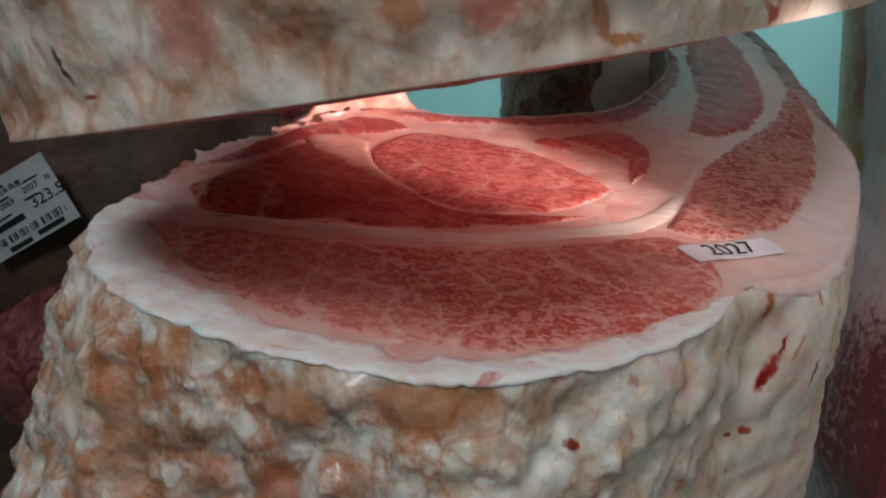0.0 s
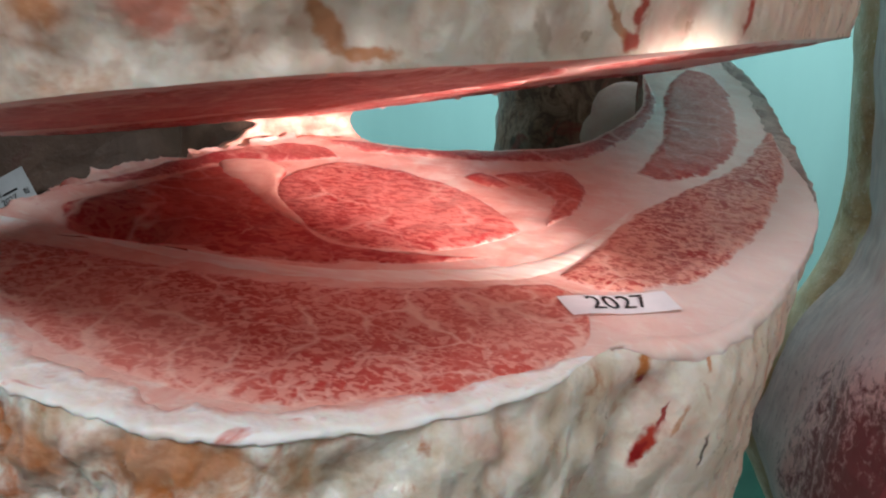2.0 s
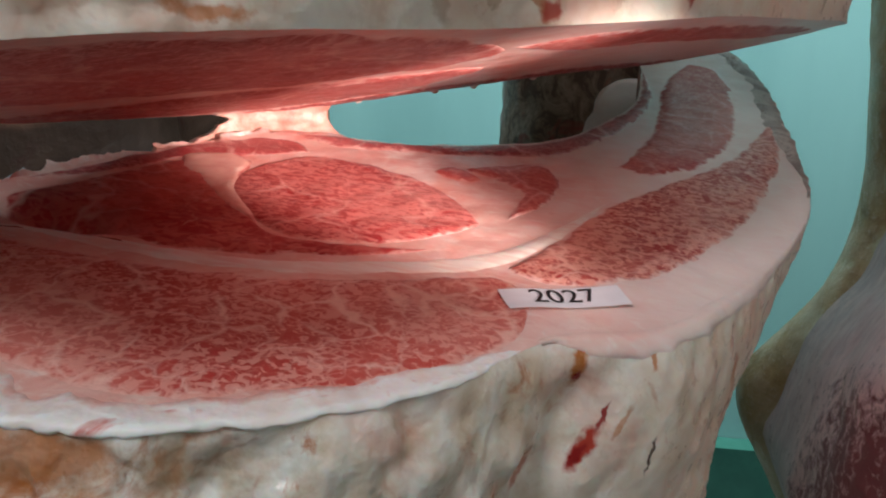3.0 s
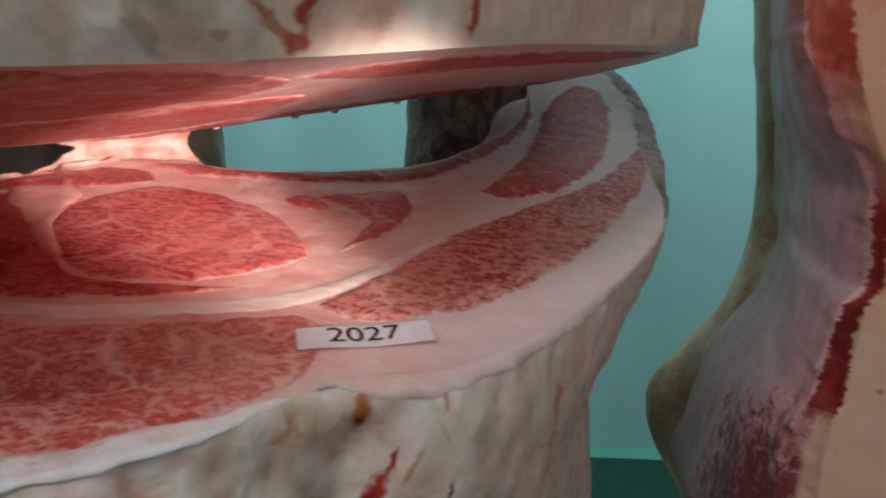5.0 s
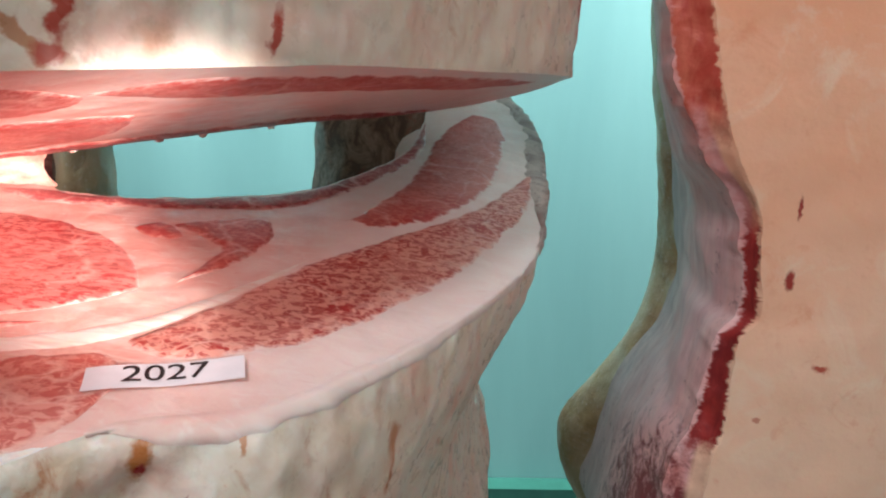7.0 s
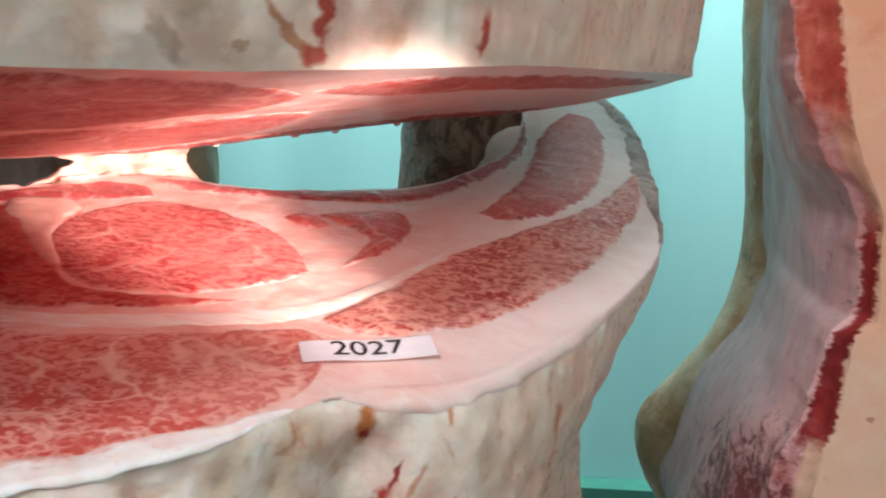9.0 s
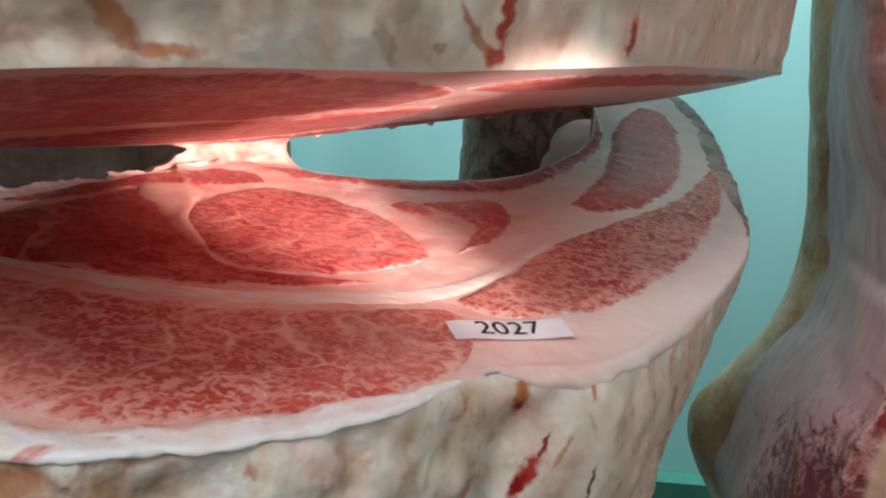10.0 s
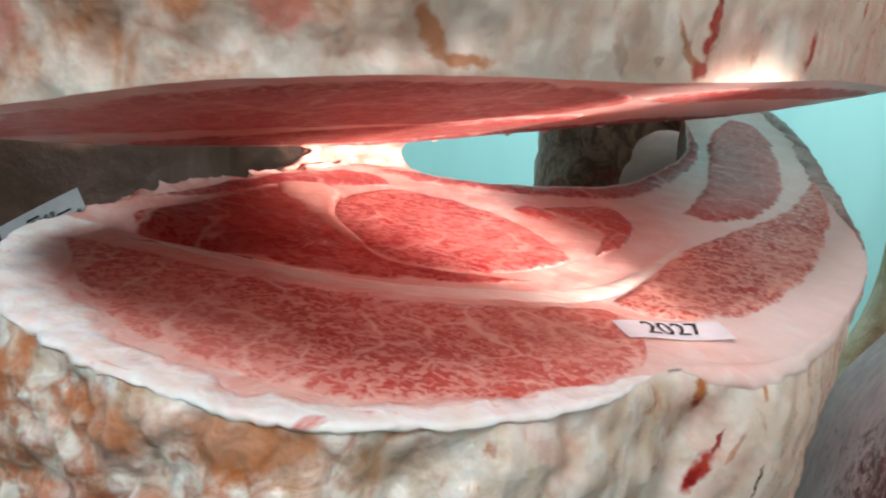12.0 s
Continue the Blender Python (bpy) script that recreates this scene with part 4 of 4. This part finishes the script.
def on_tag(u, v, lift=0.0):
    p = TAG[0] * (1 - u) * (1 - v) + TAG[1] * (1 - u) * v + TAG[2] * u * v + TAG[3] * u * (1 - v)
    curl = 0.0012 * ramp(u, 0.8, 1.05) + 0.0005 * ramp(v, 0.6, 1.0) * (1 - u) + 0.0004 * math.sin(u * 9)
    return p[0], p[1], lower_height(*p) + 0.0014 + curl + lift


part("paper", sheet([[on_tag(u, v) for u in np.linspace(0, 1, 48)] for v in np.linspace(0, 1, 20)], flip=True), M_PAPER, tag)


def lettering(text, size):
    """Built-in font outlines as a filled mesh, centred, in the unit of its size."""
    curve = bpy.data.curves.new("lettering", "FONT")
    curve.body, curve.size, curve.align_x, curve.align_y, curve.offset = text, size, "CENTER", "CENTER", 0.004 * size
    ob = new("lettering", curve)
    bpy.context.view_layer.update()
    mesh = bpy.data.meshes.new_from_object(ob.evaluated_get(bpy.context.evaluated_depsgraph_get()))
    bpy.data.objects.remove(ob)
    bpy.data.curves.remove(curve)
    return mesh


def printed(text, size, place, parent, name="printed_text", wide=1.0):
    """Lettering whose points are laid on a surface by place(x, y)."""
    mesh = lettering(text, size)
    bm = bmesh.new()
    bm.from_mesh(mesh)
    bpy.data.meshes.remove(mesh)
    bmesh.ops.triangulate(bm, faces=bm.faces)
    bmesh.ops.subdivide_edges(bm, edges=[e for e in bm.edges if e.calc_length() > 0.12 * size], cuts=1)
    for v in bm.verts:
        v.co = place(v.co.x * wide, v.co.y)
    return part(name, bm, M_INK, parent)


printed("2027", 0.0165, lambda x, y: on_tag(0.49 + x / 0.060, 0.47 - y / 0.0175, 0.0004), tag, "printed_number", 1.0)

# ---- carcass hanging beside it ----
side_beef = thing("beef_carcass", (0.62, 0.72, 0.9), "hanging beef carcass with tan fat and grey membrane", "meat", "hanging beef carcasses")
LEVELS = [1.75, 1.5, 1.306, 1.24, 1.19, 1.15, 1.115, 1.09, 1.073, 1.03, 0.992, 0.978, 0.955, 0.925, 0.895, 0.88, 0.84, 0.78, 0.714, 0.647, 0.55, 0.4]
RIM_X = [0.58, 0.555, 0.545, 0.551, 0.558, 0.563, 0.566, 0.568, 0.570, 0.575, 0.575, 0.574, 0.573, 0.568, 0.562, 0.556, 0.54, 0.495, 0.44, 0.443, 0.5, 0.58]
RIM_FRONT_X = [0.57, 0.55, 0.539, 0.546, 0.550, 0.554, 0.558, 0.560, 0.562, 0.568, 0.575, 0.577, 0.579, 0.575, 0.565, 0.55, 0.52, 0.496, 0.477, 0.458, 0.5, 0.57]
RED_LEFT = [0.45, 0.425, 0.427, 0.433, 0.440, 0.453, 0.473, 0.498, 0.503, 0.505, 0.509, 0.492, 0.487, 0.482, 0.478, 0.468, 0.46, 0.455, 0.45, 0.455, 0.5, 0.58]
RED_RIGHT = [0.48, 0.45, 0.45, 0.457, 0.468, 0.477, 0.488, 0.503, 0.509, 0.513, 0.515, 0.500, 0.497, 0.496, 0.4945, 0.487, 0.484, 0.484, 0.486, 0.49, 0.52, 0.59]
SIDE_Z = np.r_[np.linspace(1.75, 1.32, 16), np.linspace(1.31, 0.76, 190), np.linspace(0.75, 0.4, 22)]


def at_level(values, z):
    return float(np.interp(-z, [-v for v in LEVELS], values))


def smooth_level(values, z, reach=0.02):
    return sum(at_level(values, z + d) for d in (-reach, -reach / 2, 0, reach / 2, reach)) / 5


def band(a, b, steps, bow, rough, scale, seed, fray_a=None, fray_b=None, skew=1.0):
    """Rows down the carcass between two edges given as functions of height, bowed outwards, with torn edges."""
    rows = []
    for z in SIDE_Z:
        p, q = np.array(a(z)), np.array(b(z))
        row = []
        for v in np.linspace(0, 1, steps):
            c = p + (q - p) * v
            c[0] += (fray_a(z) * (1 - v) ** 12 if fray_a else 0.0) + (fray_b(z) * v ** 12 if fray_b else 0.0)
            k = bow * math.sin(math.pi * v ** skew) + rough * (lumps((c[0], c[1], z), scale, seed) + 0.4 * lumps((c[0], c[1], z), scale * 2.6, seed)) * min(1.0, 8 * v, 8 * (1 - v))
            d = q - p
            n = np.array((d[1], -d[0])) / (np.linalg.norm(d) + 1e-9)
            row.append((c[0] - abs(n[0]) * k, c[1] - abs(n[1]) * k, z))
        rows.append(row)
    return sheet(rows)


def rim_edge(z):
    return smooth_level(RIM_X, z), 1.06


def rim_front(z):
    return smooth_level(RIM_FRONT_X, z), 0.98


def red_back(z):
    return smooth_level(RED_LEFT, z, 0.005) - 0.0015, 0.624


def red_front(z):
    return smooth_level(RED_RIGHT, z, 0.005) + 0.0015, 0.606


def fray_rim(z):
    return 0.006 * lumps((0, 0, z), 22, 42.0)


def fray_back(z):
    return 0.005 * lumps((0, 2, z), 17, 43.0) + 0.0035 * lumps((0, 2, z), 53, 43.0) + 0.002 * lumps((0, 2, z), 160, 43.0)


def fray_front(z):
    return 0.003 * lumps((0, 5, z), 14, 44.0) + 0.002 * lumps((0, 5, z), 47, 44.0) + 0.0012 * lumps((0, 5, z), 150, 44.0)


part("rear_fat", band(rim_edge, rim_front, 14, 0.008, 0.004, 20, 45.0, None, fray_rim), M_YELLOW, side_beef, "yellowish fat rim")
part("membrane", band(rim_front, red_back, 40, 0.014, 0.006, 16, 46.0, fray_rim, fray_back, 2.0), M_MEMBRANE, side_beef, "grey-pink dried membrane")
seam = part("meat_seam", band(red_back, red_front, 16, -0.002, 0.002, 60, 47.0, fray_back, fray_front), M_SEAM, side_beef, "dark red strip of bare meat with torn edges")
inside_strip, across_strip = [], []
for z in SIDE_Z:
    for v in np.linspace(0, 1, 16):
        x = red_back(z)[0] * (1 - v) + red_front(z)[0] * v
        inside_strip.append(min(x - red_back(z)[0] - 0.0015, red_front(z)[0] - 0.0015 - x) / 0.006)
        across_strip.append(v)
seam.data.attributes.new("inside", "FLOAT", "POINT").data.foreach_set("value", inside_strip)
seam.data.attributes.new("across", "FLOAT", "POINT").data.foreach_set("value", across_strip)
part("fat_cover", band(red_front, lambda z: (0.9, 0.72), 60, 0.05, 0.003, 12, 48.0, fray_front), M_COVER_SMOOTH, side_beef, "smooth tan fat cover")
part("rear", band(lambda z: (0.9, 0.72), rim_edge, 16, 0.0, 0.004, 14, 49.0), M_BROWN, side_beef)
part("shank", column([(0.70, 0.84, 1.72), (0.68, 0.78, 1.85), (0.67, 0.7, 2.05), (0.66, 0.6, 2.3)], [(0.19, 0.16), (0.12, 0.1), (0.06, 0.05), (0.035, 0.03)], 0.006, 18, 50.0), M_COVER_SMOOTH, side_beef)
part("trimmed_base", column([(0.70, 0.84, 0.32), (0.70, 0.84, 0.36), (0.70, 0.84, 0.43)], [(0.08, 0.07), (0.13, 0.12), (0.165, 0.15)], 0.008, 18, 51.0), M_DARK, side_beef)


# ---- carcasses behind ----
rear_beef = thing("beef_carcass", (0.28, 1.2, 0.9), "brown mottled beef carcass hanging by the teal wall", "meat", "hanging beef carcasses")
part("body", column([(0.205, 1.13, 0.45), (0.205, 1.13, 0.8), (0.205, 1.13, 1.1), (0.207, 1.13, 1.3), (0.23, 1.17, 1.7), (0.27, 1.24, 1.95)],
                    [(0.08, 0.09), (0.132, 0.14), (0.137, 0.15), (0.136, 0.15), (0.12, 0.12), (0.06, 0.05)], 0.012, 16, 61.0, 48, 90), M_CAVITY, rear_beef, "brown and grey mottled rib side")
part("kidney_fat", blob((0.246, 0.99, 1.065), (0.062, 0.03, 0.075), 0.06, 1.6, 62.0, 24, 32), M_FACE_FAT, rear_beef, "pale oval fat lump")
part("shank", column([(0.27, 1.24, 1.92), (0.27, 1.24, 2.1), (0.27, 1.24, 2.32)], [(0.062, 0.05), (0.04, 0.035), (0.03, 0.028)], 0.005, 18, 63.0), M_BROWN, rear_beef)

third_beef = thing("beef_carcass", (-0.25, 0.92, 0.9), "beef carcass with brown and red ribs hanging behind", "meat", "hanging beef carcasses")
part("body", column([(-0.264, 0.918, 0.5), (-0.253, 0.918, 0.9), (-0.253, 0.918, 1.1), (-0.253, 0.918, 1.3), (-0.253, 0.918, 1.9)],
                    [(0.0755, 0.0604), (0.0982, 0.0755), (0.1019, 0.0755), (0.1019, 0.0755), (0.0453, 0.0378)], 0.008, 16, 64.0, 40, 70), M_BROWN, third_beef)
part("rib_strip", column([(-0.217, 0.876, 0.8), (-0.215, 0.872, 1.1), (-0.217, 0.872, 1.3)], [(0.0151, 0.0340), (0.0166, 0.0355), (0.0151, 0.0340)], 0.006, 40, 65.0), M_DARK, third_beef, "red strip of meat")
part("dark_strip", column([(-0.193, 0.880, 0.8), (-0.193, 0.880, 1.1), (-0.195, 0.880, 1.3)], [(0.0091, 0.0302), (0.0106, 0.0317), (0.0091, 0.0302)], 0.005, 40, 65.5), M_DARK, third_beef, "dark strip of meat")
part("edge_fat", column([(-0.170, 0.910, 0.7), (-0.170, 0.910, 1.1), (-0.172, 0.910, 1.4)], [(0.0211, 0.0529), (0.0234, 0.0529), (0.0204, 0.0529)], 0.007, 30, 66.0), M_YELLOW, third_beef, "yellowish fat edge")
part("shank", column([(-0.253, 0.92, 1.82), (-0.32, 1.05, 2.1), (-0.400, 1.24, 2.32)], [(0.07, 0.06), (0.04, 0.035), (0.03, 0.028)], 0.005, 18, 67.0), M_BROWN, third_beef)

left_beef = thing("beef_carcass", (-0.55, 0.95, 0.9), "dark brown beef carcass with a weight label", "meat", "hanging beef carcasses")
part("body", column([(-0.66, 1.05, 0.3), (-0.66, 1.05, 0.6), (-0.665, 1.05, 0.9), (-0.665, 1.05, 1.1), (-0.62, 1.05, 1.4), (-0.62, 1.05, 1.9)],
                    [(0.2, 0.12), (0.34, 0.18), (0.36, 0.19), (0.36, 0.19), (0.3, 0.17), (0.08, 0.06)], 0.01, 9, 71.0, 60, 100), M_BROWN, left_beef)
part("red_flank", blob((-0.50, 0.86, 0.70), (0.2, 0.09, 0.14), 0.12, 2.2, 72.0, 24, 36), M_DARK, left_beef, "dark red flank meat")
part("shank", column([(-0.62, 1.05, 1.85), (-0.62, 1.0, 2.1), (-0.62, 0.6, 2.3)], [(0.09, 0.07), (0.05, 0.045), (0.035, 0.03)], 0.006, 16, 73.0), M_BROWN, left_beef)
part("shank", column([(0.08, 0.5, 1.74), (0.07, 0.52, 1.95), (0.06, 0.54, 2.32)], [(0.085, 0.06), (0.05, 0.045), (0.03, 0.028)], 0.006, 18, 74.0), M_COVER_UPPER, beef)


def hook(x, y, z_low, z_rail, parent):
    """An S-shaped steel hook from the rail into the shank."""
    path = [(x, y, z_rail + 0.012), (x + 0.02, y, z_rail + 0.002), (x + 0.022, y, z_rail - 0.03), (x, y, z_rail - 0.07), (x - 0.012, y, z_low + 0.03), (x - 0.006, y, z_low - 0.02), (x + 0.014, y, z_low - 0.012)]
    c = spline(path, 40)
    rows = [[(p[0] + 0.005 * math.cos(a), p[1] + 0.005 * math.sin(a), p[2] + 0.002 * math.cos(a)) for a in np.linspace(0, 2 * math.pi, 8, endpoint=False)] for p in c]
    part("hook", sheet(rows, close=True), M_STEEL, parent, "steel hook")


hook(0.06, 0.54, 2.31, 2.53, beef)
hook(0.66, 0.55, 2.29, 2.53, side_beef)
hook(-0.62, 0.55, 2.29, 2.53, left_beef)
hook(0.27, 1.24, 2.31, 2.53, rear_beef)
hook(-0.400, 1.24, 2.31, 2.53, third_beef)

# ---- weight label on the brown carcass ----
slip = thing("weight_label", (-0.54, 0.843, 0.95), "white printed weight label on the brown carcass", "label")
SLIP_RIGHT, SLIP_DOWN = Vector((0.128, 0.0, 0.066)), Vector((0.033, 0.0, -0.076))
SLIP_TOP = Vector((-0.666, 0.838, 0.958))


def on_slip(u, v, lift=0.0):
    p = SLIP_TOP + SLIP_RIGHT * u + SLIP_DOWN * 1.13 * v
    return p.x, p.y - 0.004 * math.sin(u * 3.0) - lift, p.z


part("paper", sheet([[on_slip(u, v) for u in np.linspace(0, 1, 14)] for v in np.linspace(0, 1, 8)]), M_SLIP, slip)


def slip_text(text, size, u, v):
    printed(text, size, lambda x, y: on_slip(u + x / 0.134, v - y / 0.099, 0.0008), slip)


def slip_bar(u, v, w, h):
    part("printed_bar", sheet([[on_slip(u + w * a, v + h * b, 0.0008) for a in (0, 0.5, 1)] for b in (0, 1)]), M_INK, slip)


slip_text("323.5", 0.022, 0.84, 0.53)
slip_text("2027", 0.0115, 0.74, 0.33)
slip_text("\u53f3", 0.009, 0.93, 0.32)
slip_text("\u718a\u672c\u770c\u7523", 0.0095, 0.55, 0.2)
slip_text("0069", 0.0115, 0.45, 0.37)
for u, v, w, h in ((0.36, 0.11, 0.16, 0.03), (0.7, 0.22, 0.16, 0.025), (0.38, 0.28, 0.13, 0.025), (0.1, 0.42, 0.16, 0.08), (0.62, 0.43, 0.14, 0.025),
                   (0.14, 0.5, 0.3, 0.025), (0.17, 0.57, 0.37, 0.09), (0.21, 0.9, 0.27, 0.07), (0.56, 0.88, 0.3, 0.07)):
    slip_bar(u, v, w, h)
for k in range(34):
    if k % 5 != 2:
        slip_bar(0.06 + 0.026 * k, 0.74, 0.007 + 0.007 * ((k * 7) % 3), 0.11)
